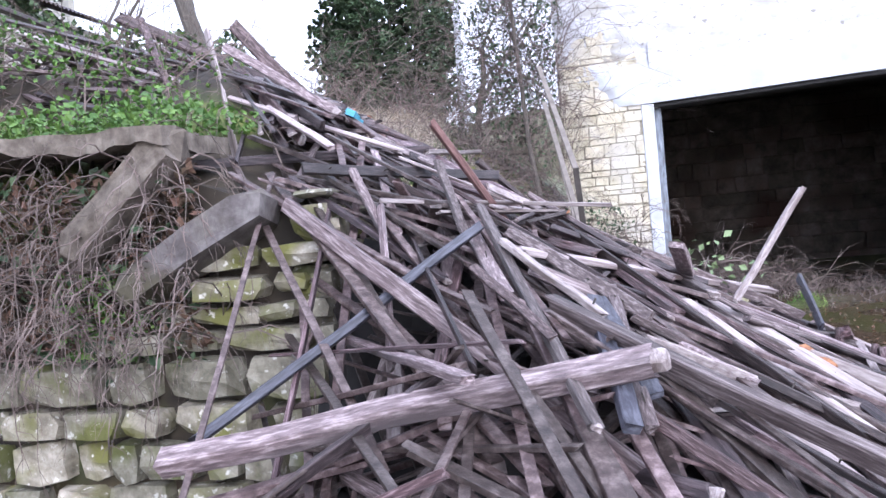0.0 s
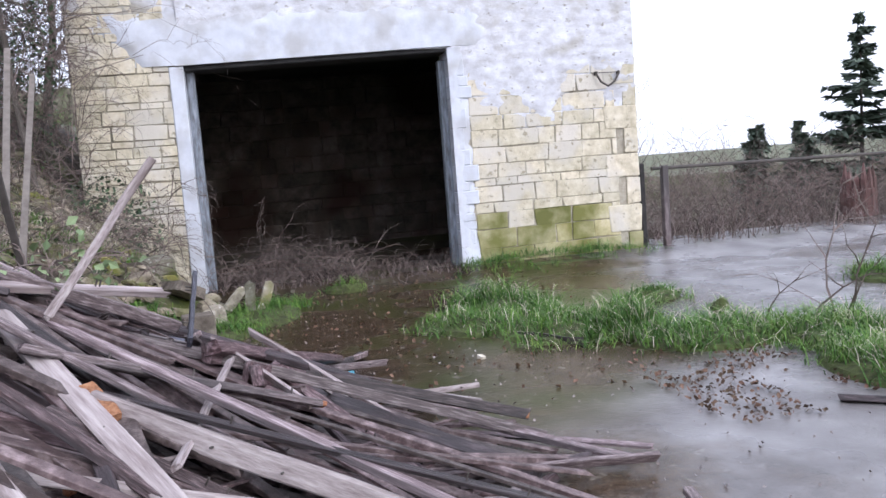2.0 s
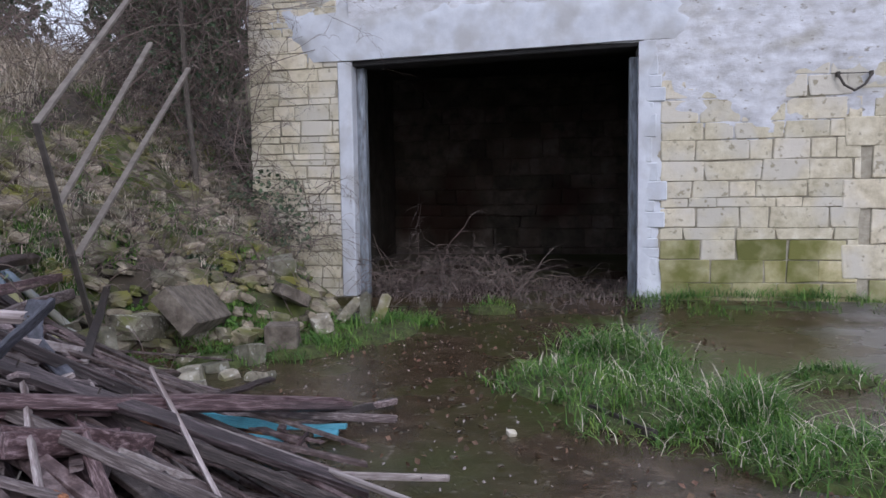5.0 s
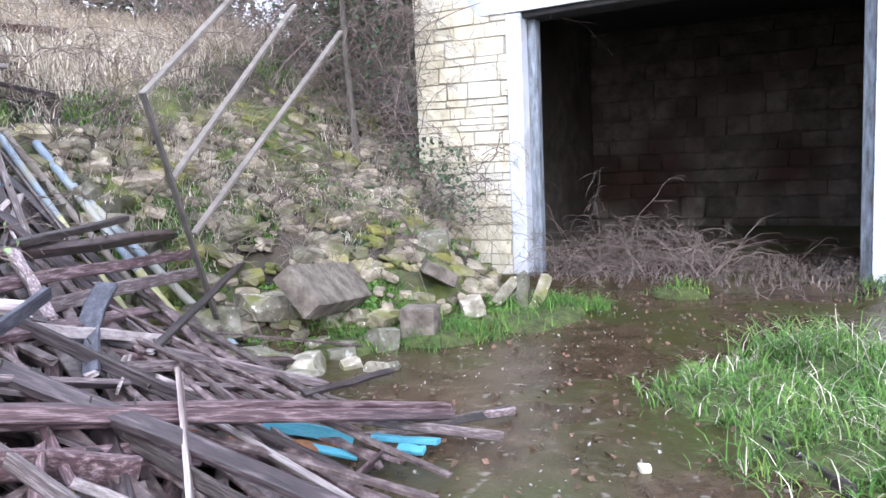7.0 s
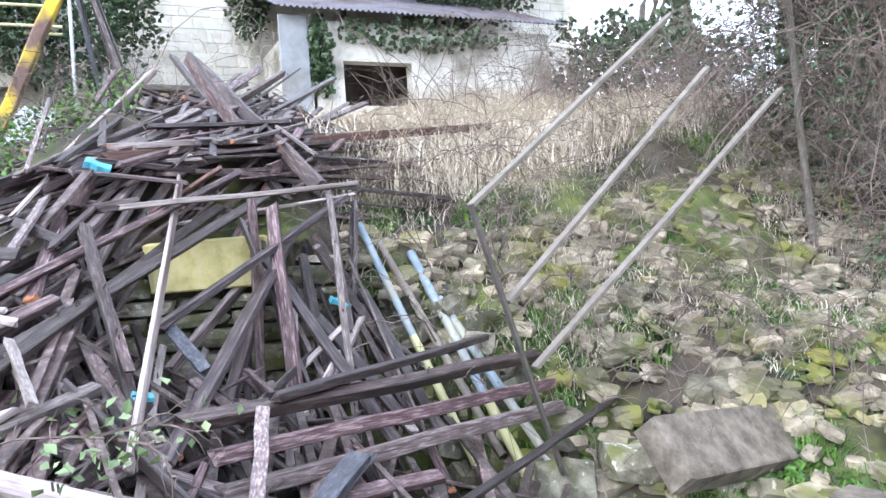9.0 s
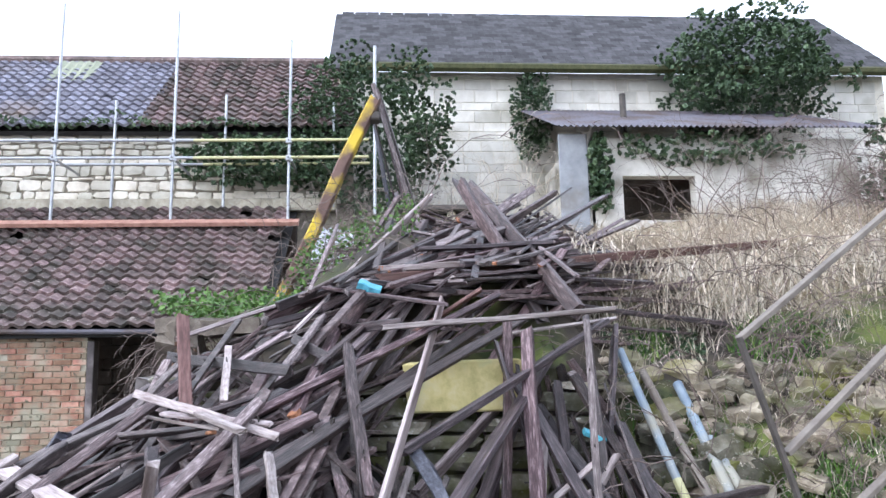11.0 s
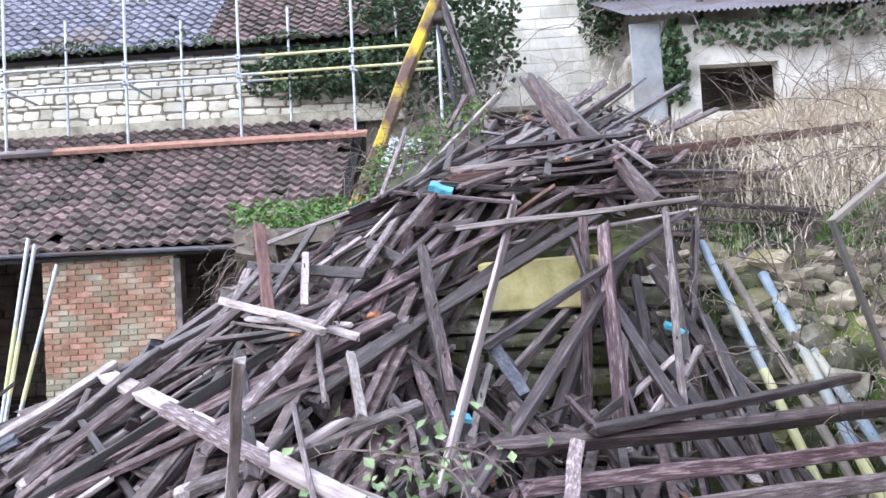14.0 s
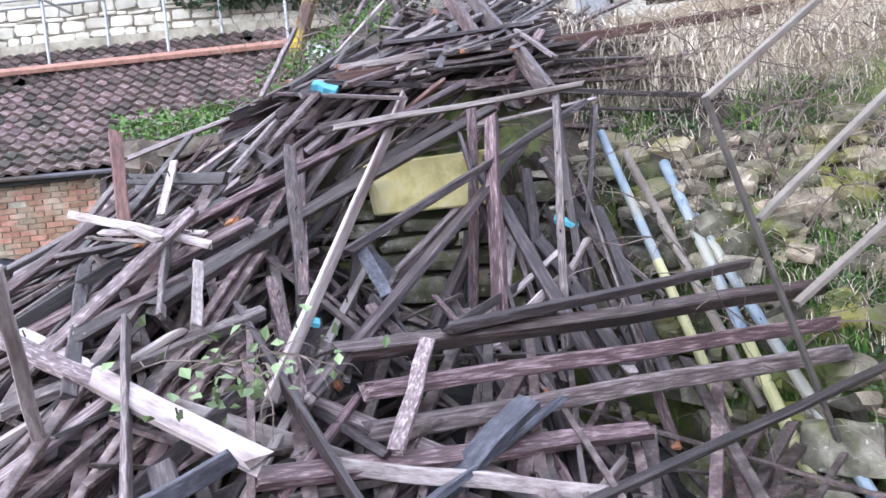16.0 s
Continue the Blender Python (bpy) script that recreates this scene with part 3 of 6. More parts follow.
# rooms behind: side, back, ceiling
part("wall_east", box((EAST - 0.45, FACE + 0.5, -0.3), (EAST, BACK, TOPZ)), RENDER, store)
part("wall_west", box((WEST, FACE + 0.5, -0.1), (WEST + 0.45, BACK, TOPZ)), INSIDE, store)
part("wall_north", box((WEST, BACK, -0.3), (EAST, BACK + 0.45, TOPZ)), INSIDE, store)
# Ceiling is near-black: the bay's inner shade is put into its colour.
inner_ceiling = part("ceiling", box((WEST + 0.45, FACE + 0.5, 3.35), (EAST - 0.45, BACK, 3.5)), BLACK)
tagged(inner_ceiling, "black ceiling of the open bay, interior shade in its colour", "ceiling", kind="structure")
roof_bm = bmesh.new()
prof = [(WEST - 0.1, TOPZ), (2.8, 8.6), (EAST + 0.1, TOPZ)]
for dz in (0, 0.15):
    for yv in (FACE - 0.1, BACK + 0.5):
        for px, pz in prof:
            roof_bm.verts.new((px, yv, pz + dz))
rv = list(roof_bm.verts)
for f in ((0, 1, 4, 3), (1, 2, 5, 4), (6, 9, 10, 7), (7, 10, 11, 8), (0, 6, 7, 1), (1, 7, 8, 2), (3, 4, 10, 9), (4, 5, 11, 10), (0, 3, 9, 6), (2, 8, 11, 5)):
    roof_bm.faces.new([rv[i] for i in f])
part("roof", roof_bm, TILE_J, store)
gable = bmesh.new()
for yv in (FACE + 0.02, FACE + 0.4):
    for px, pz in ((WEST, TOPZ), (2.8, 8.58), (EAST, TOPZ)):
        gable.verts.new((px, yv, pz))
gq = list(gable.verts)
for f in ((0, 1, 2), (5, 4, 3), (0, 3, 4, 1), (1, 4, 5, 2)):
    gable.faces.new([gq[i] for i in f])
part("gable", gable, RENDER, store)
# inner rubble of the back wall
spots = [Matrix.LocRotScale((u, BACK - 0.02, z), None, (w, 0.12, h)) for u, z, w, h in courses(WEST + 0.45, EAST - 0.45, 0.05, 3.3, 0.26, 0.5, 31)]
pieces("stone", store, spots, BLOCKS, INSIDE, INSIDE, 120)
# door hook
hook = thing("wall_hook", "rusty iron hook with a sagging strap on the wall", "hook", at=(5.95, FACE - 0.03, 2.5))
part("bracket", box((5.78, FACE - 0.07, 2.47), (5.81, FACE + 0.0, 2.52), 0.004), IRON, hook)
part("bracket", box((6.1, FACE - 0.07, 2.47), (6.13, FACE + 0.0, 2.52), 0.004), IRON, hook)
part("strap", add_tube(bmesh.new(), [(5.79, FACE - 0.06, 2.49), (5.85, FACE - 0.07, 2.38), (5.95, FACE - 0.07, 2.32), (6.05, FACE - 0.07, 2.38), (6.12, FACE - 0.06, 2.49)], [0.014] * 5, 6), IRON, hook)
part("bar", tube((5.79, FACE - 0.06, 2.5), (6.12, FACE - 0.06, 2.5), 0.006, 6), IRON, hook)

# ---- retaining wall: south face and east face ----
# tumbled, mossy stones
retaining = thing("retaining_wall", "mossy dry-stone retaining wall, part tumbled", "wall", kind="structure", at=(-1.6, 4.8, 0))
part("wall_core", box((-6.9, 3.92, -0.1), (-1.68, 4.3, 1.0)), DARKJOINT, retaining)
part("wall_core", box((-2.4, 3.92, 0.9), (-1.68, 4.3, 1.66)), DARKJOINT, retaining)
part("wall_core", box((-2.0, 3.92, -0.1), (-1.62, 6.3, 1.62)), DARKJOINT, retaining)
srng = random.Random(3)
south_top = lambda x: table(-x, ((1.5, 1.72), (1.9, 1.62), (2.2, 1.36), (2.6, 1.12), (3.2, 1.0), (4.0, 0.95), (7.0, 0.9)))
spots = []
for u, z, w, h in courses(-5.2, -1.45, 0.0, 1.75, 0.2, 0.36, 11, 0.03, lambda u, z, w, h: z + h / 2 < south_top(u) + 0.05, 0.45):
    spots.append(Matrix.LocRotScale((u, 3.86 + srng.uniform(-0.09, 0.05), z), Euler((srng.uniform(-0.1, 0.1), srng.uniform(-0.07, 0.07), srng.uniform(-0.12, 0.12))), (w * srng.uniform(0.85, 1.0), 0.26, h * srng.uniform(0.85, 1.03))))
for u, z, w, h in courses(3.8, 6.4, 0.0, 1.66, 0.13, 0.3, 12, 0.022, lambda u, z, w, h: not (5.2 < u < 5.95 and 1.48 < z), 0.45):
    spots.append(Matrix.LocRotScale((-1.6 + srng.uniform(-0.05, 0.04), u, z), Euler((srng.uniform(-0.06, 0.06), srng.uniform(-0.05, 0.05), srng.uniform(-0.08, 0.08))), (0.24, w, h)))
pieces("stone", retaining, spots, RUGGED, MOSSY, MOSSY, 300)
big = new("coping_stone", piece_mesh(ASHLAR[1], YELLOW))
big.matrix_world = Matrix.LocRotScale((-1.58, 5.58, 1.64), Euler((0.02, 0, -0.06)), (0.34, 0.68, 0.3))
tagged(big, "large yellow mossy stone block on the wall", "stone")

# ---- lean-to with brick piers and pantiles ----
leanto = thing("lean_to", "brick lean-to with open doorways and sagging pantile roof", "building", kind="structure", at=(-8.6, 0, 0))
WX = -7.0
EAVE, RX, RZ = 2.34, -10.5, 4.68
LY0, LY1 = -6.5, 3.6


def wall_bit(y0, y1, z0, z1):
    part("wall_east", box((WX - 0.24, y0, z0), (WX - 0.03, y1, z1)), MORTAR, leanto)


wall_bit(LY0, -1.95, 0, 2.22)
wall_bit(-0.4, 1.36, 0, 2.22)
wall_bit(2.75, LY1, 0, 2.22)
spots = []
for y0, y1, sd in ((-3.1, -1.97, 5), (-0.4, 1.36, 6)):
    z, row = 0.1, 0
    brnd = random.Random(sd)
    while z < 2.2:
        y = y0 - (0.11 if row % 2 else 0)
        while y < y1:
            a, b = max(y, y0), min(y + 0.215, y1)
            if b - a > 0.05 and brnd.random() > 0.02:
                spots.append(Matrix.LocRotScale((WX - 0.06 + brnd.uniform(-0.006, 0.008), (a + b) / 2, z + 0.033), None, (0.1, b - a, 0.064)))
            y += 0.227
        z += 0.075
        row += 1
spots.sort(key=lambda m: -m.translation.y)
BRICK_J = surface("worn_red_brick_joined", [(0.18, 0.085, 0.058), (0.34, 0.18, 0.12), (0.44, 0.31, 0.22)], 7, 0.9, 0.5, 0.35, island=True, stains=(0.33, 0.3, 0.22), stain_scale=2.4, stain_amount=0.55, spots=(0.1, 0.095, 0.06))
pieces("brick", leanto, spots, NEAT, BRICK, BRICK_J, 300)
# Inner walls use the darkened stone, which carries the interior's shade as colour.
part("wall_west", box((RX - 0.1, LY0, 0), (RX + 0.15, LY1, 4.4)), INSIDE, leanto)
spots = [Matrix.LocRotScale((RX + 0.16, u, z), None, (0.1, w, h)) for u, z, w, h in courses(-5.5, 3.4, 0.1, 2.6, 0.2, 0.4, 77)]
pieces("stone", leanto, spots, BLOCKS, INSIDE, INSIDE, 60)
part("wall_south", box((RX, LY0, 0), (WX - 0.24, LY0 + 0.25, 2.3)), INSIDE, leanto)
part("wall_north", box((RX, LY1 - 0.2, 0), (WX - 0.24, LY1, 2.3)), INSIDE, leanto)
for y0 in (-2.02, 1.36):
    part("door_post", box((WX - 0.2, y0, 0.12), (WX - 0.01, y0 + 0.09, 2.2), 0.008), WOOD["grey"], leanto, "weathered grey timber door post")
part("door_sill", box((WX - 0.3, -2.0, 0.04), (WX + 0.08, -0.4, 0.14), 0.015), CONCRETE, leanto)
part("fascia", box((WX - 0.02, LY0, 2.24), (WX + 0.06, LY1 - 0.3, 2.31), 0.01), BLACK, leanto, "black fascia board")
gut = bmesh.new()
add_tube(gut, [(WX + 0.17, LY0, 2.36), (WX + 0.17, 0, 2.33), (WX + 0.17, LY1 - 0.1, 2.27)], [0.034] * 3, 8)
part("gutter", gut, TIN, leanto, "sagging dark blue-grey gutter")
slope = math.atan2(RZ - EAVE, WX - RX)
deck = bmesh.new()
for px, pz in ((WX + 0.1, EAVE - 0.06), (RX, RZ - 0.08)):
    for yv in (LY0, LY1):
        for dz in (0, 0.05):
            deck.verts.new((px, yv, pz + dz - 0.04))
dv = list(deck.verts)
for f in ((1, 3, 7, 5), (0, 4, 6, 2), (0, 2, 3, 1), (4, 5, 7, 6), (0, 1, 5, 4), (2, 6, 7, 3)):
    deck.faces.new([dv[i] for i in f])
part("roof_deck", deck, BLACK, leanto)


def pantile():
    """One S-shaped clay tile, unit width along y, unit length down +x."""
    bm = bmesh.new()
    n = 8
    rows = []
    for px, lift in ((-0.5, 0.0), (0.5, 0.2)):
        row = []
        for k in range(n + 1):
            u = k / n
            row.append(bm.verts.new((px, u - 0.5, 0.08 * math.sin(2 * math.pi * u + 0.6) + lift)))
        rows.append(row)
    lip = [bm.verts.new((0.5, v.co.y, v.co.z - 0.16)) for v in rows[1]]
    for k in range(n):
        bm.faces.new((rows[0][k], rows[1][k], rows[1][k + 1], rows[0][k + 1]))
        bm.faces.new((rows[1][k], lip[k], lip[k + 1], rows[1][k + 1]))
    return mesh_of("pantile", bm)


PAN = pantile()


def tile_field(x0, z0, x1, z1, y0, y1, seed, wide=0.24, long=0.3, missing=0.008, sag=0.0):
    """Poses of pantiles on a slope from the eave (x0, z0) up to (x1, z1), nearest the eave and the north end first."""
    r = random.Random(seed)
    ang = math.atan2(z1 - z0, x0 - x1)
    ln = math.hypot(x1 - x0, z1 - z0)
    out = []
    rows = int(ln / long) + 1
    for j in range(rows):
        d = min(ln, (j + 0.4) * ln / rows)
        y = y1 - wide / 2
        while y > y0:
            if r.random() > missing:
                slip = r.uniform(-0.012, 0.012) + (0.05 if r.random() < 0.02 else 0)
                dip = sag * math.sin(y * 0.9) * math.sin(math.pi * j / rows)
                out.append(Matrix.LocRotScale((x0 - (d - slip) * math.cos(ang), y, z0 + (d - slip) * math.sin(ang) + 0.035 + dip), Euler((r.uniform(-0.03, 0.03), ang + r.uniform(-0.02, 0.02), r.uniform(-0.03, 0.03))), (long * 1.12, wide * 1.04, 0.3)))
            y -= wide
    return out


pieces("pantile", leanto, tile_field(WX + 0.16, EAVE, RX + 0.1, RZ - 0.05, LY0, LY1 - 0.1, 8, 0.2, 0.23, 0.006, 0.03), [PAN], TILE, TILE_J, 300)

# ---- long building behind, above the lean-to ----
barn = thing("long_barn", "long limestone barn with a blue-grey pantile roof", "building", kind="structure", at=(-12, -2, 4))
EZ, TX, TZ = 6.08, -13.2, 8.45
part("wall_east", box((RX - 0.4, -16, 0), (RX - 0.06, 4.6, EZ)), surface("dark_weathered_joint", [(0.14, 0.12, 0.09), (0.3, 0.27, 0.21)], 12, 0.95, 0.6), barn)
part("flashing", box((RX - 0.07, -16, RZ - 0.1), (RX + 0.16, 4.3, RZ + 0.12), 0.01), MORTAR, barn, "grey mortar flashing")
spots = [Matrix.LocRotScale((RX - 0.075, u, z + 0.015 * math.sin(u * 5)), Euler((0.05 * math.sin(u * 37), 0, 0)), (0.1, w * (0.97 + 0.05 * math.sin(u * 91)), h * (0.94 + 0.1 * math.sin(u * 53)))) for u, z, w, h in courses(-9.0, 4.4, RZ + 0.05, EZ, 0.14, 0.3, 21, 0.018, None, 0.5)]
spots.sort(key=lambda m: -m.translation.y)
pieces("stone", barn, spots, RUGGED, RUBBLE, RUBBLE_J, 300)
part("roof_deck", add_box(bmesh.new(), (-0.02, -16, -0.1), (math.hypot(TX - RX, TZ - EZ), 4.6, -0.02)), BLACK, barn).matrix_basis = Matrix.Translation((RX + 0.1, 0, EZ - 0.02)) @ Matrix.Rotation(math.pi + math.atan2(TZ - EZ, RX - TX), 4, "Y") @ Matrix.Diagonal((1, 1, -1, 1))
pieces("pantile", barn, tile_field(RX + 0.2, EZ, TX, TZ, -11, 0.9, 18, 0.21, 0.26, 0.0), [PAN], SLATE_T, SLATE_T, 0)
pieces("pantile", barn, tile_field(RX + 0.2, EZ, TX, TZ, 0.9, 4.6, 19, 0.21, 0.26, 0.004), [PAN], TILE, TILE_J, 0)
part("ridge", tube((TX, -16, TZ + 0.02), (TX, 4.6, TZ + 0.05), 0.12, 8), TILE_J, barn)
part("wall_west", box((-16.2, -16, 0), (-15.9, 4.6, EZ)), MORTAR, barn)
back_roof = bmesh.new()
bq = [back_roof.verts.new(c) for c in ((TX, -16, TZ), (TX, 4.6, TZ), (-16.3, 4.6, EZ), (-16.3, -16, EZ))]
back_roof.faces.new(bq)
part("roof_back", back_roof, TILE_J, barn)


def corrugated(x0, x1, y0, y1, z0, z1, name, material, parent, pitch=0.09, along="x"):
    """A corrugated sheet falling from (x0, z0) to (x1, z1), waves across y."""
    n = int((y1 - y0) / pitch * 4)
    verts, faces = [], []
    for i in range(n + 1):
        y = y0 + (y1 - y0) * i / n
        w = 0.022 * math.sin(2 * math.pi * (y - y0) / pitch)
        verts += [(x0, y, z0 + w), (x1, y, z1 + w), (x0, y, z0 + w - 0.006), (x1, y, z1 + w - 0.006)]
        if i:
            k = 4 * i
            faces += [(k - 4, k - 3, k + 1, k), (k - 2, k + 2, k + 3, k - 1), (k - 3, k - 1, k + 3, k + 1)]
    return sheet(name, verts, faces, material, parent)


roof_line = lambda x: EZ + (RX + 0.2 - x) * (TZ - EZ) / (RX + 0.2 - TX)
skylight = thing("roof_opening", "broken roof opening with a white edge board", "skylight", at=(-12.6, -5.7, 8.0))
# The gap is a black panel on the tiles, the hole's shade as colour.
for nm, y0, y1, x0, x1, up, mt in (("gap", -0.45, 0.1, -12.9, -12.3, 0.1, BLACK), ("edge_board", 0.1, 0.24, -12.95, -12.2, 0.12, LINTEL), ("edge_board", -0.5, 0.24, -12.25, -12.12, 0.115, LINTEL), ("cover_sheet", -0.95, -0.4, -13.0, -12.4, 0.12, DAMP)):
    bm = bmesh.new()
    for dz in (0.0, 0.03):
        for px, py in ((x0, y0), (x1, y0), (x1, y1), (x0, y1)):
            bm.verts.new((px, -5.7 + py, roof_line(px) + up + dz))
    vs = list(bm.verts)
    for f in ((3, 2, 1, 0), (4, 5, 6, 7), (0, 1, 5, 4), (1, 2, 6, 5), (2, 3, 7, 6), (3, 0, 4, 7)):
        bm.faces.new([vs[i] for i in f])
    part(nm, bm, mt, skylight)
patch = corrugated(-12.9, -12.15, -1.6, -0.75, 8.36, 7.65, "roof_patch_sheet", surface("green_grey_fibre_sheet", [(0.2, 0.22, 0.15), (0.32, 0.33, 0.25)], 6, 0.9, 0.3), None, 0.17)
tagged(patch, "greenish corrugated sheet patching the barn roof", "sheet")

# ---- scaffolding standing on the lean-to roof ----
scaffold = thing("scaffolding", "galvanised tube scaffolding with yellow-painted couplings", "scaffolding", at=(-9.7, 0, 4.0))
roof_at = lambda x: EAVE + (WX + 0.16 - x) * math.tan(slope)
FRONT, REAR = -9.55, -10.25
for i, (yv, top) in enumerate(((-8.6, 7.2), (-6.4, 7.0), (-4.3, 6.8), (-2.3, 7.5), (-0.25, 8.0), (1.65, 7.9), (3.55, 7.4))):
    part("standard", tube((FRONT, yv, roof_at(FRONT) - 0.02), (FRONT + 0.02, yv + 0.04, top), 0.025), STEEL, scaffold)
    part("standard", tube((REAR, yv + 0.7, roof_at(REAR)), (REAR, yv + 0.72, 6.55 + 0.12 * (i % 2)), 0.025), STEEL, scaffold)
    part("transom", tube((FRONT + 0.06, yv + 0.06, 5.26), (REAR - 0.2, yv + 0.06, 5.26), 0.024), STEEL, scaffold)
    for zc in (5.3, 5.6):
        coupler = part("coupler", box((FRONT - 0.02, yv - 0.04, zc - 0.05), (FRONT + 0.07, yv + 0.06, zc + 0.05), 0.012), STEEL, scaffold)
        part("bolt", tube((FRONT + 0.07, yv + 0.01, zc), (FRONT + 0.1, yv + 0.01, zc), 0.012, 6), IRON, coupler)
for xv, zv in ((FRONT + 0.045, 5.3), (FRONT + 0.045, 5.6), (REAR + 0.05, 5.38)):
    part("ledger", tube((xv, -9.6, zv - 0.03), (xv, 2.0, zv), 0.025), STEEL, scaffold)
    part("ledger", tube((xv, 2.0, zv), (xv, 4.9, zv + 0.02), 0.025), YPAINT, scaffold, "yellow-painted tube end")
part("standard", tube((-8.6, 5.0, 3.9), (-8.6, 5.02, 6.9), 0.027), STEEL, scaffold)
for y0, y1, mt in ((-5.2, -1.4, WOOD["grey"]), (-1.5, 3.75, surface("new_red_brown_board", [(0.2, 0.1, 0.07), (0.32, 0.17, 0.125), (0.4, 0.24, 0.18)], 7, 0.75, 0.3))):
    pb = part("plank", box((-0.11, y0, -0.035), (0.11, y1, 0.035), 0.006), mt, scaffold)
    pb.matrix_basis = Matrix.Translation((FRONT + 0.13, 0, roof_at(FRONT + 0.13) + 0.12)) @ Matrix.Rotation(slope * 0.75, 4, "Y")

# ---- taller house behind, with a slate roof ----
house = thing("tall_house", "tall pale limestone house with ivy and stone-slate roof", "house", kind="structure", at=(-13, 8, 3))
HX = -12.0
part("wall_east", box((HX - 0.4, 4.4, 0), (HX - 0.05, 16, 7.85)), RUBBLE, house)
spots = [Matrix.LocRotScale((HX - 0.072, u, z), None, (0.08, w, h)) for u, z, w, h in courses(4.5, 15.8, 3.6, 7.8, 0.19, 0.42, 23, 0.014, None, 0.45)]
pieces("stone", house, spots, NEAT, surface("pale_ashlar", [(0.6, 0.57, 0.5), (0.76, 0.73, 0.67)], 3, 0.9, 0.3, 0.14, stains=(0.42, 0.39, 0.32), stain_amount=0.3), surface("pale_ashlar_joined", [(0.6, 0.57, 0.5), (0.76, 0.73, 0.67)], 3, 0.9, 0.3, 0.14, island=True, stains=(0.42, 0.39, 0.32), stain_amount=0.3), 200)
slates = [Matrix.LocRotScale((HX + 0.2 - j * 0.21 * 0.75, y + (0.15 if j % 2 else 0), 7.9 + j * 0.21 * 0.66), Euler((rng.uniform(-0.03, 0.03), 0.76, 0)), (0.42, 0.29, 0.03)) for j in range(18) for y in np.arange(4.2, 16.0, 0.3)]
pieces("slate", house, slates, NEAT, SLATE_T, surface("dark_stone_slate", [(0.025, 0.024, 0.027), (0.065, 0.062, 0.067)], 6, 0.95, 0.4, 0.5, island=True), 0)
hr = bmesh.new()
for c in ((HX + 0.2, 4.2, 7.82), (HX + 0.2, 16, 7.82), (-15.1, 16, 10.3), (-15.1, 4.2, 10.3)):
    hr.verts.new(c)
hr.faces.new(list(hr.verts))
part("roof_deck", hr, BLACK, house)
part("gable_wall", box((-18, 4.25, 0), (HX - 0.05, 4.6, 7.8)), MORTAR, house)
part("eave_moss", tube((HX + 0.3, 4.3, 7.82), (HX + 0.3, 16, 7.82), 0.1, 7), surface("moss_on_eave", [(0.035, 0.04, 0.014), (0.085, 0.085, 0.035)], 9, 0.95, 0.9), house)

# ---- shed with tin roof ----
shed = thing("tin_roof_shed", "pale rendered shed with corrugated tin roof and dark opening", "shed", kind="structure", at=(-10, 10, 3.8))
SX = -9.0
SHED = surface("stained_cream_render", [(0.5, 0.48, 0.43), (0.7, 0.67, 0.62)], 3, 0.9, 0.3, stains=(0.2, 0.18, 0.14), stain_scale=1.1, stain_amount=0.42)
part("wall_east", box((SX - 0.25, 8.55, 3.0), (SX, 9.09, 5.5)), SHED, shed)
part("wall_east", box((SX - 0.25, 10.33, 3.0), (SX, 13.2, 5.5)), SHED, shed)
part("wall_east", box((SX - 0.25, 9.09, 4.85), (SX, 10.33, 5.5)), SHED, shed)
part("wall_east", box((SX - 0.25, 9.09, 3.0), (SX, 10.33, 4.1)), SHED, shed)
part("wall_south", box((-12, 8.45, 3.0), (SX, 8.6, 5.6)), SHED, shed)
# Wall behind the opening, dark with the room's shade in its colour.
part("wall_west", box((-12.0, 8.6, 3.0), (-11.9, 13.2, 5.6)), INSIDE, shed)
part("door_board", box((SX + 0.03, 8.02, 3.6), (SX + 0.07, 8.5, 5.55), 0.01), surface("grey_painted_sheet", [(0.2, 0.21, 0.23), (0.32, 0.33, 0.35)], 5, 0.7, 0.2, stains=(0.16, 0.14, 0.12)), shed, "grey metal side panel")
corrugated(-11.95, SX + 0.35, 7.95, 13.4, 7.0, 5.6, "roof", TIN, shed, 0.1)
part("chimney_pipe", tube((-10.3, 9.6, 6.0), (-10.3, 9.6, 6.75), 0.06), IRON, shed)

# ---- corner fence, gate ----
fence = thing("tube_fence", "thin rusty rail fence on timber posts", "fence", at=(8, 11, 0))
for fx, fy, hh in ((6.74, 11.0, 1.2), (11.45, 11.2, 1.18), (16.0, 11.4, 1.2)):
    part("post", box((fx - 0.045, fy - 0.045, -0.3), (fx + 0.045, fy + 0.045, hh), 0.008), WOOD["grey"], fence)
part("rail", tube((6.55, 11.0, 1.17), (11.45, 11.2, 1.1), 0.025), IRON, fence)
part("rail", tube((11.45, 11.2, 0.62), (18.0, 11.4, 0.45), 0.012, 6), IRON, fence)
part("post", box((6.43, 11.1, -0.1), (6.5, 11.18, 1.25), 0.01), BLACK, fence)

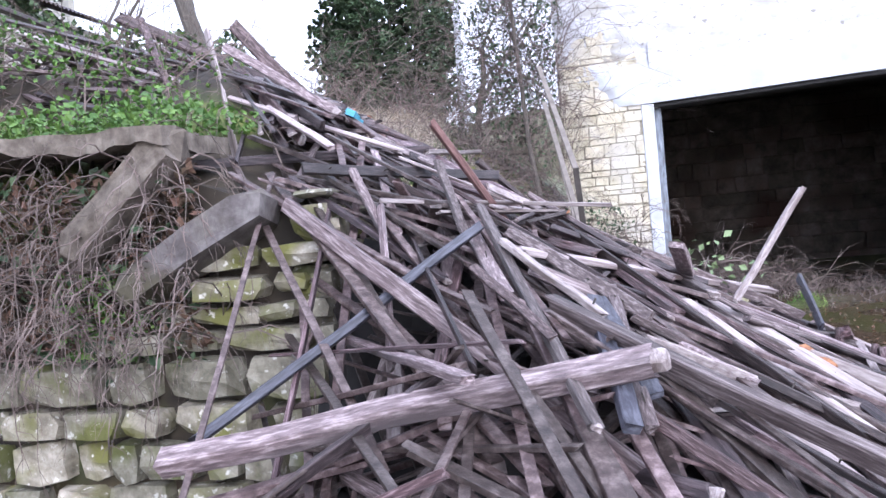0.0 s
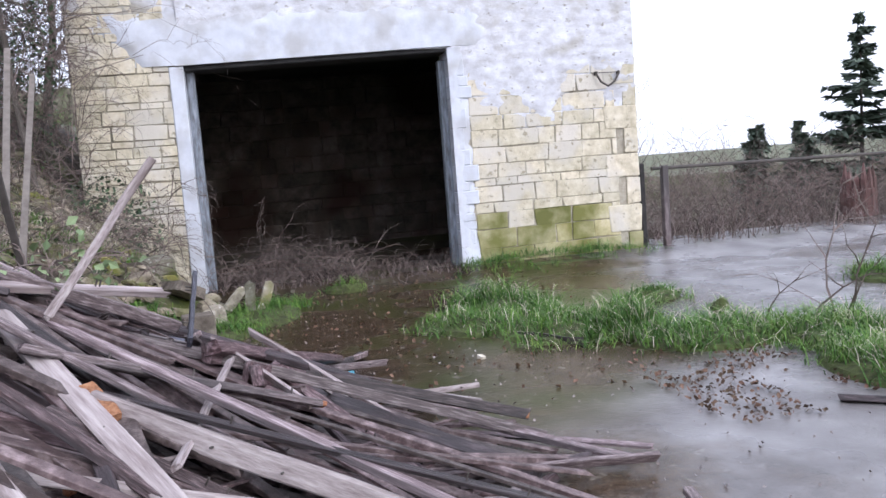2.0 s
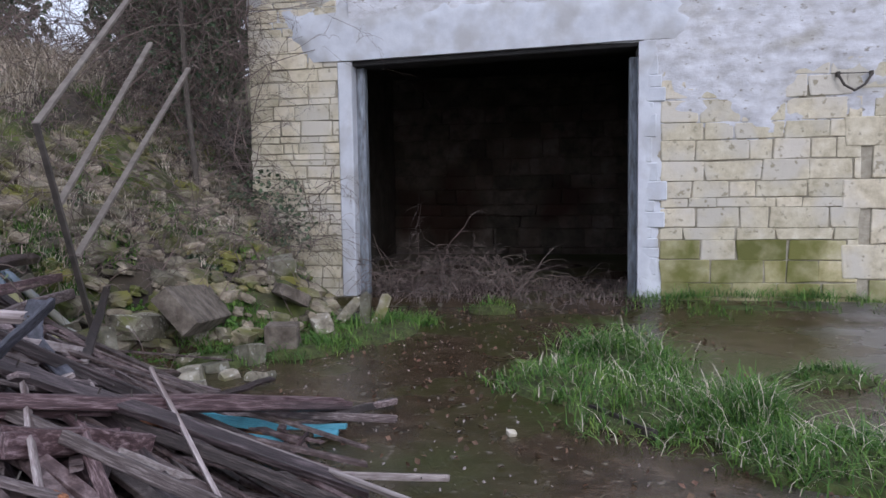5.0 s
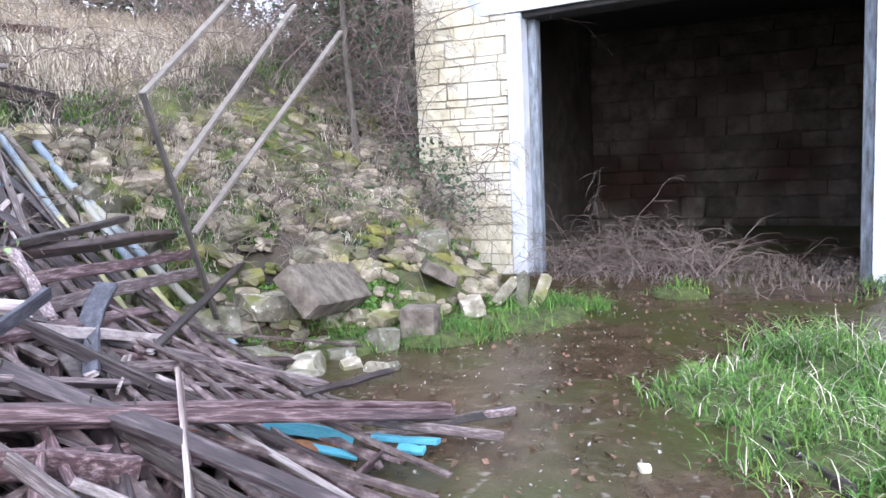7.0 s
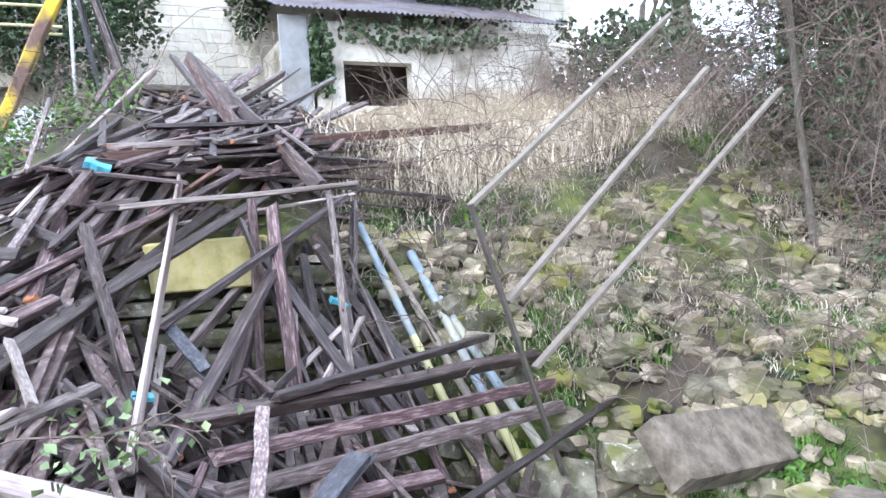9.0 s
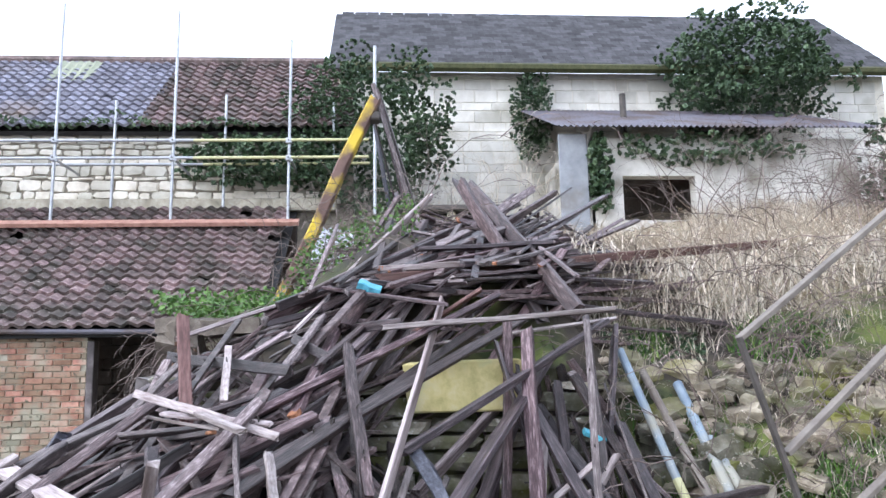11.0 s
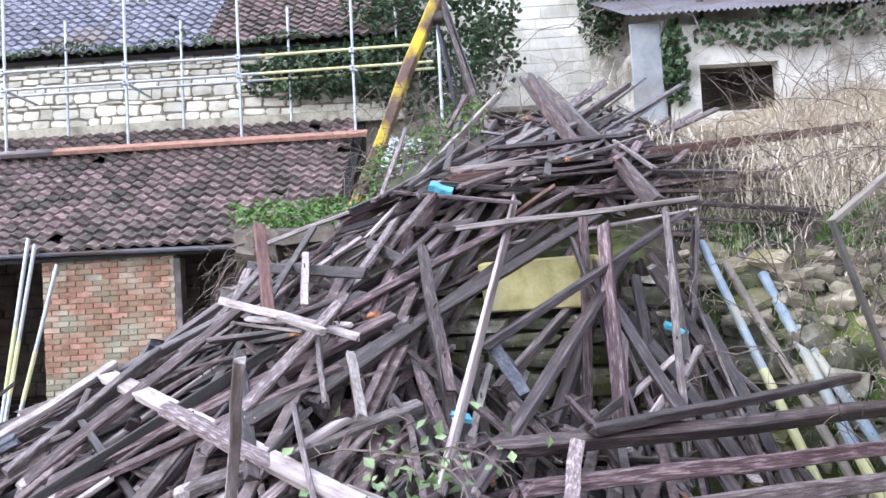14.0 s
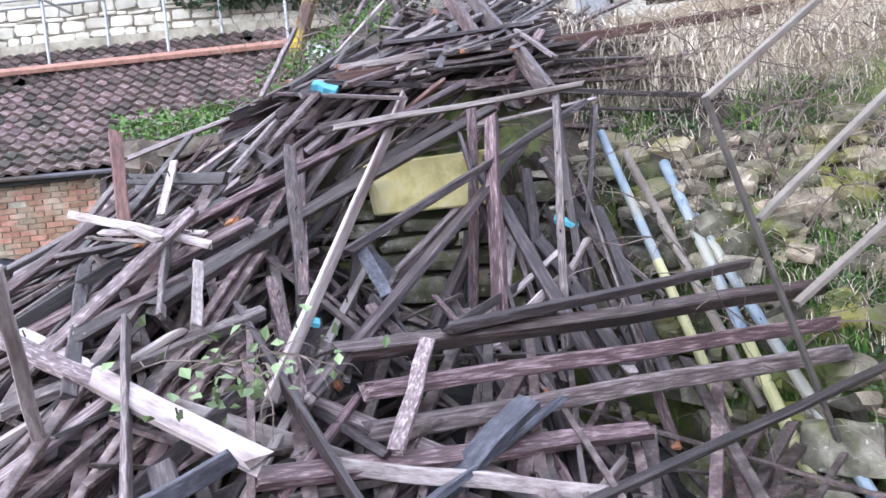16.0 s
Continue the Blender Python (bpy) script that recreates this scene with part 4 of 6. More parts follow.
# ---- the heap of timber ----
def plank_mesh(seed):
    """A unit length of sawn timber along x with chipped, uneven ends and a slight bow."""
    r = random.Random(seed)
    bm = bmesh.new()
    rings = []
    n = 4
    for k in range(n + 1):
        u = k / n - 0.5
        by, bz = 0.16 * math.sin(math.pi * k / n) * r.uniform(-1, 1), 0.2 * math.sin(math.pi * k / n) * r.uniform(-1, 1)
        ring = []
        for cy, cz in ((-0.5, -0.38), (-0.42, -0.5), (0.42, -0.5), (0.5, -0.38), (0.5, 0.4), (0.4, 0.5), (-0.42, 0.5), (-0.5, 0.38)):
            end = r.uniform(-0.014, 0.014) if k in (0, n) else 0
            ring.append(bm.verts.new((u + end, cy * r.uniform(0.93, 1.05) + by, cz * r.uniform(0.92, 1.06) + bz)))
        rings.append(ring)
    for a, b in zip(rings, rings[1:]):
        for i in range(8):
            bm.faces.new((a[i], b[i], b[(i + 1) % 8], a[(i + 1) % 8]))
    bm.faces.new(rings[0])
    bm.faces.new(list(reversed(rings[-1])))
    return mesh_of("plank", bm)


PLANKS = [plank_mesh(60 + i) for i in range(8)]
LABELS = {
    "brown": "weathered brown sawn timber lying in the heap",
    "dark": "dark wet timber batten lying in the heap",
    "grey": "grey weathered timber batten lying in the heap",
    "pale": "pale limewashed batten lying across the heap",
    "red": "red-brown timber beam lying in the heap",
    "slate": "blue-black timber board propped on the heap",
    "blue": "short plank with flaking light blue paint",
    "orange": "timber with freshly broken orange end",
}
prng = random.Random(11)


def plank(a, b, wide=0.09, tone="brown", thick=None):
    a, b = Vector(a), Vector(b)
    d = b - a
    ob = new("timber_batten", piece_mesh(prng.choice(PLANKS), WOOD[tone]))
    q = d.to_track_quat("X", "Z") @ Euler((prng.choice((0, 0, 1.57)) + prng.uniform(-0.5, 0.5), 0, 0)).to_quaternion()
    ob.matrix_world = Matrix.LocRotScale((a + b) / 2, q, (d.length, wide, thick or wide * prng.uniform(0.35, 0.6)))
    tagged(ob, LABELS[tone], "timber", "timber heap")
    side = q @ Vector((0, 0, 1))
    if d.length > 0.7 and prng.random() < 0.35:
        ripped = new("broken_end", piece_mesh(prng.choice(CRAGS), WOOD["orange" if prng.random() < 0.35 else "pale"]))
        ripped.parent, ripped.matrix_parent_inverse = ob, ob.matrix_world.inverted()
        ripped.matrix_basis = Matrix.LocRotScale(b, q, (wide * prng.uniform(0.6, 1.4), wide * 0.8, ob.scale.z * 0.85))
        tagged(ripped, "splintered pale end")
    if d.length > 0.5 and prng.random() < 0.5:
        for _ in range(prng.randint(1, 3)):
            nail = new("nail", piece_mesh(NEAT[0], IRON))
            nail.parent, nail.matrix_parent_inverse = ob, ob.matrix_world.inverted()
            nail.matrix_basis = Matrix.LocRotScale(a.lerp(b, prng.uniform(0.1, 0.9)) + side * ob.scale.z * 0.6, q, (0.006, 0.006, 0.05))
    return ob


# black core of the heap: broken wood, the gaps' shade put into its colour
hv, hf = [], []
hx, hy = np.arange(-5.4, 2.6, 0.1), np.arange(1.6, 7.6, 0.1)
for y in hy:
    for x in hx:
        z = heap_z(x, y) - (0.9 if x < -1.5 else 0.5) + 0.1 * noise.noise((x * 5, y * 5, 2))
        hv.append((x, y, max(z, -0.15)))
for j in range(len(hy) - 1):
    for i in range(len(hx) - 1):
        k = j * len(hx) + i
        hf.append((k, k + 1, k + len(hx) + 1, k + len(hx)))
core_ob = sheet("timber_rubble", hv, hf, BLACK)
tagged(core_ob, "black core of wood debris in the heap, gap shade in its colour", "timber", kind="stuff")


def heap_dir(x, y, r):
    """Way in which timbers lie: fanning down from the wall towards the yard."""
    ang = math.atan2(4.9 - 6.0 - 0.25 * (5.0 - y), 3.2) + r.gauss(0, 0.42)
    if x < -1.7:
        ang = r.gauss(-0.95, 0.28)
    elif x < 0.4 and y < 5.0 and r.random() < 0.4:
        ang = r.gauss(-1.2, 0.25)
    if r.random() < 0.15:
        ang += r.uniform(0.7, 1.9)
    return Vector((math.cos(ang), math.sin(ang), 0))


def scatter(n, x0, x1, y0, y1, seed, low=0.6, high=2.4, deep=0.16, tones=None):
    """Loose timbers laid on the slope of the heap; returns their poses and tones."""
    r = random.Random(seed)
    done = 0
    while done < n:
        x, y = r.uniform(x0, x1), r.uniform(y0, y1)
        if heap_z(x, y) < ground_z(x, y) + 0.08 or (-1.7 < x < -0.3 and y > 5.0):
            continue
        d = heap_dir(x, y, r)
        ln = r.uniform(low, high)
        a, b = Vector((x, y, 0)) - d * ln / 2, Vector((x, y, 0)) + d * ln / 2
        for p in (a, b):
            p.z = max(ground_z(p.x, p.y) + 0.05, heap_z(p.x, p.y) - deep * r.random() + 0.05)
        if (a - b).length > ln * 1.35 or any(abs(p.z - surface_z(p.x, p.y)) > 0.5 for p in (a, b)):
            continue
        yield a, b, r.choice((0.035, 0.04, 0.05, 0.055, 0.065, 0.08)), r.choice(tones or ("brown", "brown", "brown", "dark", "dark", "dark", "dark", "grey", "grey", "brown", "pale"))
        done += 1


for a, b, w, tone in list(scatter(62, -1.6, 2.3, 2.2, 6.6, 41, 0.8, 2.8)) + list(scatter(40, 0.2, 2.5, 2.2, 6.2, 42, 0.5, 2.2)) + list(scatter(28, -5.0, -1.8, 5.0, 6.8, 43, 1.5, 3.0)):
    plank(a, b, w, tone)
for a, b, w, tone in scatter(34, -2.6, -1.66, 4.9, 6.5, 49, 0.7, 1.9, 0.05):
    plank(a, b, w, tone)
# a deeper layer, joined
lv, lf = [], []
for i, (a, b, w, tone) in enumerate(list(scatter(60, -1.6, 2.4, 2.2, 6.6, 47, 0.9, 2.6, 0.1)) + list(scatter(26, -5.0, -1.8, 5.0, 6.8, 48, 1.4, 2.8, 0.1)) + list(scatter(520, -1.7, 2.6, 1.9, 7.0, 44, 0.6, 2.2, 0.5)) + list(scatter(120, -5.2, -1.7, 4.9, 7.0, 45, 0.9, 2.2, 0.3))):
    d = b - a
    m = Matrix.LocRotScale((a + b) / 2, d.to_track_quat("X", "Z"), (d.length, w * 0.75, w * 0.35))
    me = PLANKS[i % len(PLANKS)]
    k = len(lv)
    lv += [tuple(m @ v.co) for v in me.vertices]
    lf += [[k + j for j in p.vertices] for p in me.polygons]
layer = sheet("timber_underlayer", lv, lf, surface("mixed_weathered_timber", [(0.026, 0.016, 0.015), (0.085, 0.06, 0.056), (0.23, 0.18, 0.172)], 9, 0.5, 0.5, 0.5, island=True, stretch=(2, 2, 2)))
tagged(layer, "broken battens and offcuts packed under the heap", "timber", kind="stuff")

# the timbers that stand out
plank((-4.05, 5.95, 3.5), (-1.5, 6.3, 2.08), 0.1, "brown", 0.06)
plank((-1.12, 6.42, 2.06), (-1.25, 5.1, 1.98), 0.045, "pale", 0.03)
plank((-1.72, 2.72, 0.72), (-0.66, 3.6, 1.46), 0.075, "slate", 0.045)
plank((-1.7, 2.45, 0.72), (0.05, 2.62, 0.98), 0.1, "grey", 0.08)
plank((-0.45, 3.45, 1.34), (0.85, 5.05, 0.9), 0.085, "pale", 0.03)
plank((0.15, 5.2, 1.04), (-0.98, 7.5, 0.9), 0.08, "brown", 0.06)
plank((0.28, 5.3, 0.92), (-0.75, 7.45, 0.76), 0.065, "brown", 0.05)
plank((0.35, 5.3, 0.8), (-0.65, 7.45, 0.64), 0.07, "grey", 0.05)
plank((0.0, 5.6, 1.06), (-1.1, 7.2, 1.05), 0.06, "dark", 0.04)
# the fan of sticks thrown up at the crest, and those standing out of the heap
plank((-2.90, 5.75, 3.23), (-2.00, 6.19, 2.04), 0.1, "brown", 0.05)
plank((-2.60, 5.25, 2.56), (-3.00, 6.52, 2.76), 0.05, "dark")
plank((-2.80, 5.30, 2.83), (-2.90, 5.97, 2.71), 0.04, "pale")
plank((-3.00, 5.54, 2.67), (-4.20, 6.60, 3.49), 0.07, "grey")
plank((-2.90, 5.71, 2.64), (-4.40, 6.87, 3.50), 0.065, "brown")
plank((-3.00, 5.90, 2.69), (-4.20, 6.97, 3.49), 0.06, "dark")
plank((-3.20, 6.11, 2.80), (-3.80, 6.67, 3.13), 0.05, "grey")
plank((-3.00, 6.21, 2.74), (-3.80, 7.20, 3.32), 0.06, "dark")
plank((-2.80, 6.33, 2.56), (-3.80, 7.51, 3.09), 0.05, "brown")
plank((-2.50, 6.03, 2.58), (-2.40, 6.56, 2.37), 0.05, "grey")
plank((-2.50, 6.01, 2.52), (-2.40, 6.44, 2.35), 0.04, "pale")
plank((-2.70, 5.30, 2.61), (-2.90, 5.90, 2.64), 0.05, "grey")
plank((-2.30, 4.43, 2.01), (-3.00, 5.50, 3.14), 0.055, "pale")
plank((-3.00, 4.90, 2.60), (-3.40, 5.25, 3.24), 0.05, "brown")
plank((-3.40, 5.63, 2.90), (-4.20, 6.46, 3.34), 0.05, "grey")
plank((-2.90, 5.96, 2.56), (-3.60, 6.53, 3.04), 0.05, "brown")
plank((-3.40, 6.61, 2.73), (-4.00, 7.12, 3.08), 0.04, "grey")
plank((-0.95, 4.06, 2.04), (-0.35, 4.26, 1.03), 0.06, "red", 0.035)
plank((-0.50, 4.08, 1.41), (-0.10, 4.20, 0.91), 0.05, "dark", 0.04)
plank((-0.87, 4.92, 1.87), (0.10, 5.07, 0.89), 0.055, "brown", 0.03)
plank((-0.40, 4.60, 1.39), (-0.25, 4.66, 1.09), 0.045, "pale")
plank((-0.65, 4.38, 1.49), (-0.45, 4.45, 1.13), 0.04, "grey")
plank((-1.00, 4.84, 1.60), (-0.40, 4.73, 0.97), 0.1, "dark", 0.03)
plank((-0.70, 5.26, 1.36), (-0.65, 5.37, 1.18), 0.07, "slate", 0.03)
plank((-1.18, 6.22, 1.38), (-1.18, 6.34, 1.33), 0.07, "blue", 0.03)
plank((-1.75, 6.61, 1.99), (-1.10, 6.30, 0.93), 0.055, "dark", 0.03)
plank((-1.10, 4.61, 1.75), (-0.70, 3.15, 0.88), 0.07, "grey")
plank((-1.10, 4.88, 1.77), (-0.20, 3.56, 0.92), 0.075, "brown")
plank((-0.60, 4.57, 1.43), (0.20, 3.86, 0.97), 0.09, "dark", 0.06)
plank((-0.20, 4.61, 1.18), (0.30, 4.39, 0.97), 0.1, "brown", 0.06)
plank((-1.20, 3.81, 1.61), (-1.00, 3.12, 0.91), 0.05, "grey")
plank((0.10, 4.21, 1.04), (0.10, 3.82, 1.01), 0.05, "grey")
plank((0.35, 4.53, 1.00), (0.25, 3.98, 1.28), 0.08, "grey", 0.035)
plank((0.20, 4.34, 0.97), (0.40, 4.46, 0.82), 0.09, "pale", 0.03)
plank((-0.30, 5.29, 1.17), (0.00, 5.48, 0.97), 0.05, "dark")
plank((0.10, 5.52, 1.04), (0.50, 5.39, 0.77), 0.055, "grey", 0.03)
plank((0.30, 5.12, 0.88), (0.50, 5.37, 0.76), 0.06, "dark")
plank((0.35, 7.14, 0.13), (0.50, 5.53, 0.52), 0.06, "brown")
plank((0.30, 5.85, 0.83), (0.60, 5.34, 0.51), 0.1, "slate", 0.04)
plank((0.45, 5.51, 0.60), (0.40, 4.64, 0.97), 0.08, "pale", 0.035)
plank((0.90, 5.66, 0.28), (0.90, 4.70, 0.72), 0.05, "grey", 0.035)
plank((1.00, 6.07, 0.15), (0.60, 5.79, 0.38), 0.05, "pale")
plank((0.60, 5.68, 0.53), (0.80, 5.38, 0.45), 0.05, "pale")
plank((0.70, 5.05, 0.63), (1.30, 5.18, 0.26), 0.07, "grey", 0.03)
plank((1.20, 5.69, 0.22), (1.10, 5.28, 0.33), 0.08, "orange", 0.04)
plank((1.50, 6.13, 0.1), (1.20, 5.88, 0.24), 0.06, "blue")
plank((1.95, 6.95, 0.04), (1.70, 6.42, 0.09), 0.045, "grey")
plank((0.95, 7.4, 0.04), (0.90, 6.56, 0.13), 0.05, "dark")
plank((1.75, 6.6, 0.1), (1.10, 4.47, 0.72), 0.075, "brown", 0.055)
plank((-1.34, 3.46, 1.0), (-0.85, 3.3, 0.86), 0.055, "grey")
plank((-1.1, 3.5, 0.99), (-0.98, 3.0, 0.6), 0.07, "pale", 0.03)
plank((-0.90, 6.20, 1.24), (-0.7, 5.58, 0.83), 0.04, "pale")
plank((-1.00, 6.35, 1.27), (-0.8, 5.92, 0.72), 0.04, "pale")
plank((-1.0, 6.71, 0.94), (-1.25, 6.42, 1.29), 0.045, "grey")
plank((-1.0, 6.57, 0.93), (-1.4, 6.23, 1.69), 0.065, "brown", 0.035)
# battens propped against the wall
prop = random.Random(31)
for k in range(18):
    y = prop.uniform(5.75, 6.5)
    top = prop.uniform(1.25, 2.05)
    plank((-1.42 + prop.uniform(-0.05, 0.15), y, top), (-0.55 + prop.uniform(-0.3, 0.35), y + prop.uniform(-0.35, 0.5), prop.uniform(0.35, 0.75)), prop.uniform(0.035, 0.075), prop.choice(("dark", "brown", "brown", "grey", "grey", "pale", "dark")))
for k in range(10):
    y = prop.uniform(4.75, 5.6)
    plank((-1.35, y + prop.uniform(-0.2, 0.3), prop.uniform(0.9, 1.35)), (-0.2 + prop.uniform(-0.2, 0.4), y + prop.uniform(-0.5, 0.7), prop.uniform(0.7, 0.95)), prop.uniform(0.035, 0.07), prop.choice(("dark", "brown", "grey", "dark", "pale")))
# loose timbers spilled on the yard
spill = random.Random(77)
for k in range(26):
    x, y = spill.uniform(1.5, 2.75), spill.uniform(2.75, 4.7)
    ang, ln = spill.gauss(-0.6, 0.7), spill.uniform(0.35, 1.2)
    dx, dy = math.cos(ang) * ln / 2, math.sin(ang) * ln / 2
    if y - abs(dy) < 2.55:
        continue
    plank((x - dx, y - dy, 0.03 + 0.1 * spill.random()), (x + dx, y + dy, 0.03 + 0.05 * spill.random()), spill.uniform(0.035, 0.07), spill.choice(("grey", "pale", "brown", "dark", "grey")))
plank((0.95, 4.47, 1.5), (0.55, 4.3, 0.95), 0.036, "pale", 0.034)
plank((-5.56, 5.96, 3.92), (-1.71, 6.12, 2.04), 0.086, "brown")
plank((-5.62, 5.70, 3.76), (-1.31, 4.59, 1.97), 0.046, "pale")
plank((-1.71, 5.48, 2.17), (0.39, 4.99, 0.96), 0.059, "pale")
plank((-1.33, 4.89, 1.92), (-0.15, 5.04, 1.23), 0.046, "brown")
plank((-0.20, 4.91, 1.30), (0.38, 5.09, 0.93), 0.053, "brown")
plank((-0.65, 3.92, 1.66), (-0.37, 4.63, 1.46), 0.040, "pale")
plank((-0.66, 4.05, 1.56), (-0.45, 4.59, 1.51), 0.040, "pale")
plank((-0.53, 3.90, 1.47), (-0.45, 4.51, 1.52), 0.046, "grey")
plank((-0.37, 4.09, 1.42), (0.41, 4.34, 1.04), 0.053, "dark")
plank((-1.9, 5.09, 2.34), (-3.3, 8.6, 2.78), 0.07, "red", 0.05)
plank((-2.30, 5.35, 2.60), (-2.44, 6.37, 2.66), 0.053, "dark")
plank((-1.80, 6.64, 2.05), (-1.71, 5.42, 1.90), 0.033, "pale")
plank((-1.73, 6.53, 2.02), (-0.51, 5.18, 1.36), 0.066, "dark")
plank((-1.61, 6.13, 1.79), (0.33, 5.11, 0.94), 0.079, "dark")
plank((-1.61, 5.64, 1.59), (-1.59, 5.72, 1.33), 0.046, "brown")
plank((-1.52, 6.37, 1.17), (-0.05, 5.47, 0.99), 0.040, "grey")
plank((-1.51, 6.51, 1.21), (-0.45, 5.93, 1.01), 0.040, "pale")
plank((-0.55, 5.25, 1.35), (-0.30, 5.36, 1.17), 0.059, "slate")
plank((-0.20, 5.29, 1.15), (0.02, 5.47, 0.97), 0.046, "brown")
plank((-0.39, 5.55, 1.14), (-0.23, 5.66, 1.02), 0.033, "brown")
plank((-1.70, 5.83, 2.20), (-0.53, 4.50, 1.55), 0.066, "brown")
plank((-1.72, 5.71, 1.99), (0.02, 4.50, 1.26), 0.066, "brown")
plank((-1.62, 5.27, 1.74), (-0.14, 3.95, 1.27), 0.066, "brown")
plank((-0.53, 4.79, 1.54), (0.20, 3.52, 1.01), 0.073, "brown")
plank((-0.15, 4.57, 1.35), (0.27, 3.58, 0.98), 0.066, "brown")
plank((0.02, 4.91, 1.20), (0.41, 4.11, 1.01), 0.079, "grey")
plank((-0.97, 4.11, 1.74), (0.15, 3.40, 1.02), 0.053, "brown")
plank((-5.27, 7.68, 3.68), (-2.19, 6.08, 2.55), 0.046, "dark")
plank((-5.41, 7.10, 3.75), (-1.72, 5.45, 2.26), 0.053, "brown")
plank((-5.45, 6.86, 3.81), (-1.30, 4.94, 1.88), 0.053, "grey")
plank((-5.28, 7.84, 3.39), (-1.98, 6.18, 2.43), 0.040, "brown")
plank((-5.51, 6.64, 3.74), (-0.99, 4.77, 1.79), 0.046, "brown")
plank((-1.60, 6.11, 1.69), (-1.56, 6.21, 1.14), 0.053, "brown")
plank((-1.60, 6.20, 1.75), (-1.48, 6.35, 0.94), 0.066, "dark")
plank((-1.62, 6.27, 1.78), (-1.33, 6.75, 0.94), 0.073, "brown")
plank((-1.71, 6.59, 1.94), (-1.47, 6.40, 0.97), 0.046, "dark")
plank((-1.61, 6.04, 1.72), (-1.58, 6.05, 1.14), 0.053, "brown")
plank((-1.20, 4.25, 1.89), (-0.65, 4.34, 1.61), 0.040, "pale")
plank((-0.24, 4.61, 1.40), (0.16, 4.70, 1.19), 0.040, "pale")
plank((-0.40, 4.44, 1.49), (0.08, 4.55, 1.23), 0.040, "grey")
plank((-5.63, 5.28, 3.79), (-1.93, 5.06, 2.42), 0.053, "brown")
plank((-1.71, 4.95, 2.29), (-1.71, 5.09, 2.24), 0.079, "blue")
plank((-1.56, 6.37, 1.35), (-1.54, 6.49, 1.29), 0.066, "blue")
plank((0.00, 5.04, 1.15), (-0.02, 5.11, 1.13), 0.053, "blue")
plank((-1.50, 4.74, 2.07), (-0.93, 4.59, 1.77), 0.066, "grey")
plank((-1.71, 5.73, 2.24), (-1.72, 5.25, 1.95), 0.046, "red")
plank((-1.23, 4.60, 1.93), (-1.06, 4.82, 1.80), 0.053, "dark")
plank((-2.31, 6.26, 2.60), (-1.99, 6.44, 2.35), 0.059, "grey")
plank((-2.43, 4.03, 1.96), (-1.27, 5.20, 2.01), 0.059, "dark")
plank((-1.61, 3.82, 1.85), (-0.71, 4.64, 1.75), 0.059, "dark")
plank((-1.21, 3.82, 1.64), (-0.06, 4.53, 1.51), 0.040, "pale")
plank((-0.90, 3.83, 1.55), (-0.32, 4.40, 1.50), 0.040, "pale")
plank((-1.36, 3.88, 1.82), (-1.06, 3.68, 1.24), 0.059, "grey")
plank((-0.94, 4.09, 1.83), (-0.75, 3.73, 1.42), 0.053, "grey")
plank((-0.70, 3.90, 1.56), (-0.13, 2.36, 0.84), 0.053, "grey")
plank((-1.03, 3.74, 1.39), (-0.31, 4.35, 1.49), 0.046, "grey")
plank((-1.65, 3.33, 0.95), (-0.37, 2.61, 1.07), 0.040, "brown")
plank((-1.36, 3.50, 0.99), (-0.50, 2.30, 1.01), 0.059, "grey")
plank((-1.09, 3.55, 0.99), (-1.17, 3.28, 0.69), 0.066, "pale")
plank((-0.14, 3.19, 1.13), (-0.02, 2.43, 0.81), 0.066, "slate")
plank((-0.07, 3.46, 1.15), (0.04, 2.46, 0.80), 0.046, "grey")
plank((-0.58, 2.94, 1.32), (-0.27, 2.71, 1.06), 0.040, "brown")
plank((-0.53, 3.45, 1.39), (-0.10, 3.03, 1.08), 0.053, "pale")
plank((0.05, 2.96, 0.99), (0.43, 3.03, 0.80), 0.046, "pale")
plank((0.02, 2.88, 0.99), (0.27, 2.77, 0.80), 0.066, "grey")
plank((-0.33, 4.26, 1.43), (0.76, 2.92, 0.61), 0.053, "brown")
plank((-0.53, 3.66, 1.43), (0.08, 3.28, 1.03), 0.059, "grey")
plank((-0.51, 4.53, 1.61), (0.23, 4.11, 1.10), 0.053, "grey")
plank((0.01, 3.17, 1.05), (0.88, 3.03, 0.56), 0.066, "brown")
plank((0.44, 4.07, 0.99), (1.55, 3.65, 0.32), 0.066, "grey")
plank((-2.28, 4.91, 2.39), (-1.47, 3.90, 1.95), 0.046, "pale")
plank((-2.49, 4.77, 2.80), (-1.70, 4.65, 2.26), 0.059, "grey")
plank((-1.83, 4.71, 2.28), (-1.49, 5.49, 2.13), 0.053, "brown")
plank((1.02, 6.11, 0.17), (1.16, 6.21, 0.06), 0.053, "blue")
plank((1.69, 6.21, 0.06), (1.82, 6.23, 0.06), 0.053, "blue")
plank((1.29, 5.80, 0.16), (1.43, 6.11, 0.06), 0.079, "orange")
plank((1.08, 4.75, 0.70), (1.47, 4.31, 0.47), 0.046, "pale")
plank((1.27, 4.39, 0.60), (1.33, 5.72, 0.17), 0.092, "brown")
plank((0.94, 6.19, 0.17), (2.08, 6.52, 0.06), 0.046, "grey")
plank((1.62, 5.49, 0.10), (2.53, 5.69, 0.05), 0.033, "pale")
plank((1.49, 4.70, 0.48), (1.69, 4.93, 0.27), 0.033, "pale")
plank((0.76, 5.41, 0.60), (1.23, 5.72, 0.22), 0.059, "brown")
plank((-0.60, 7.83, 0.65), (0.56, 5.85, 0.52), 0.053, "dark")
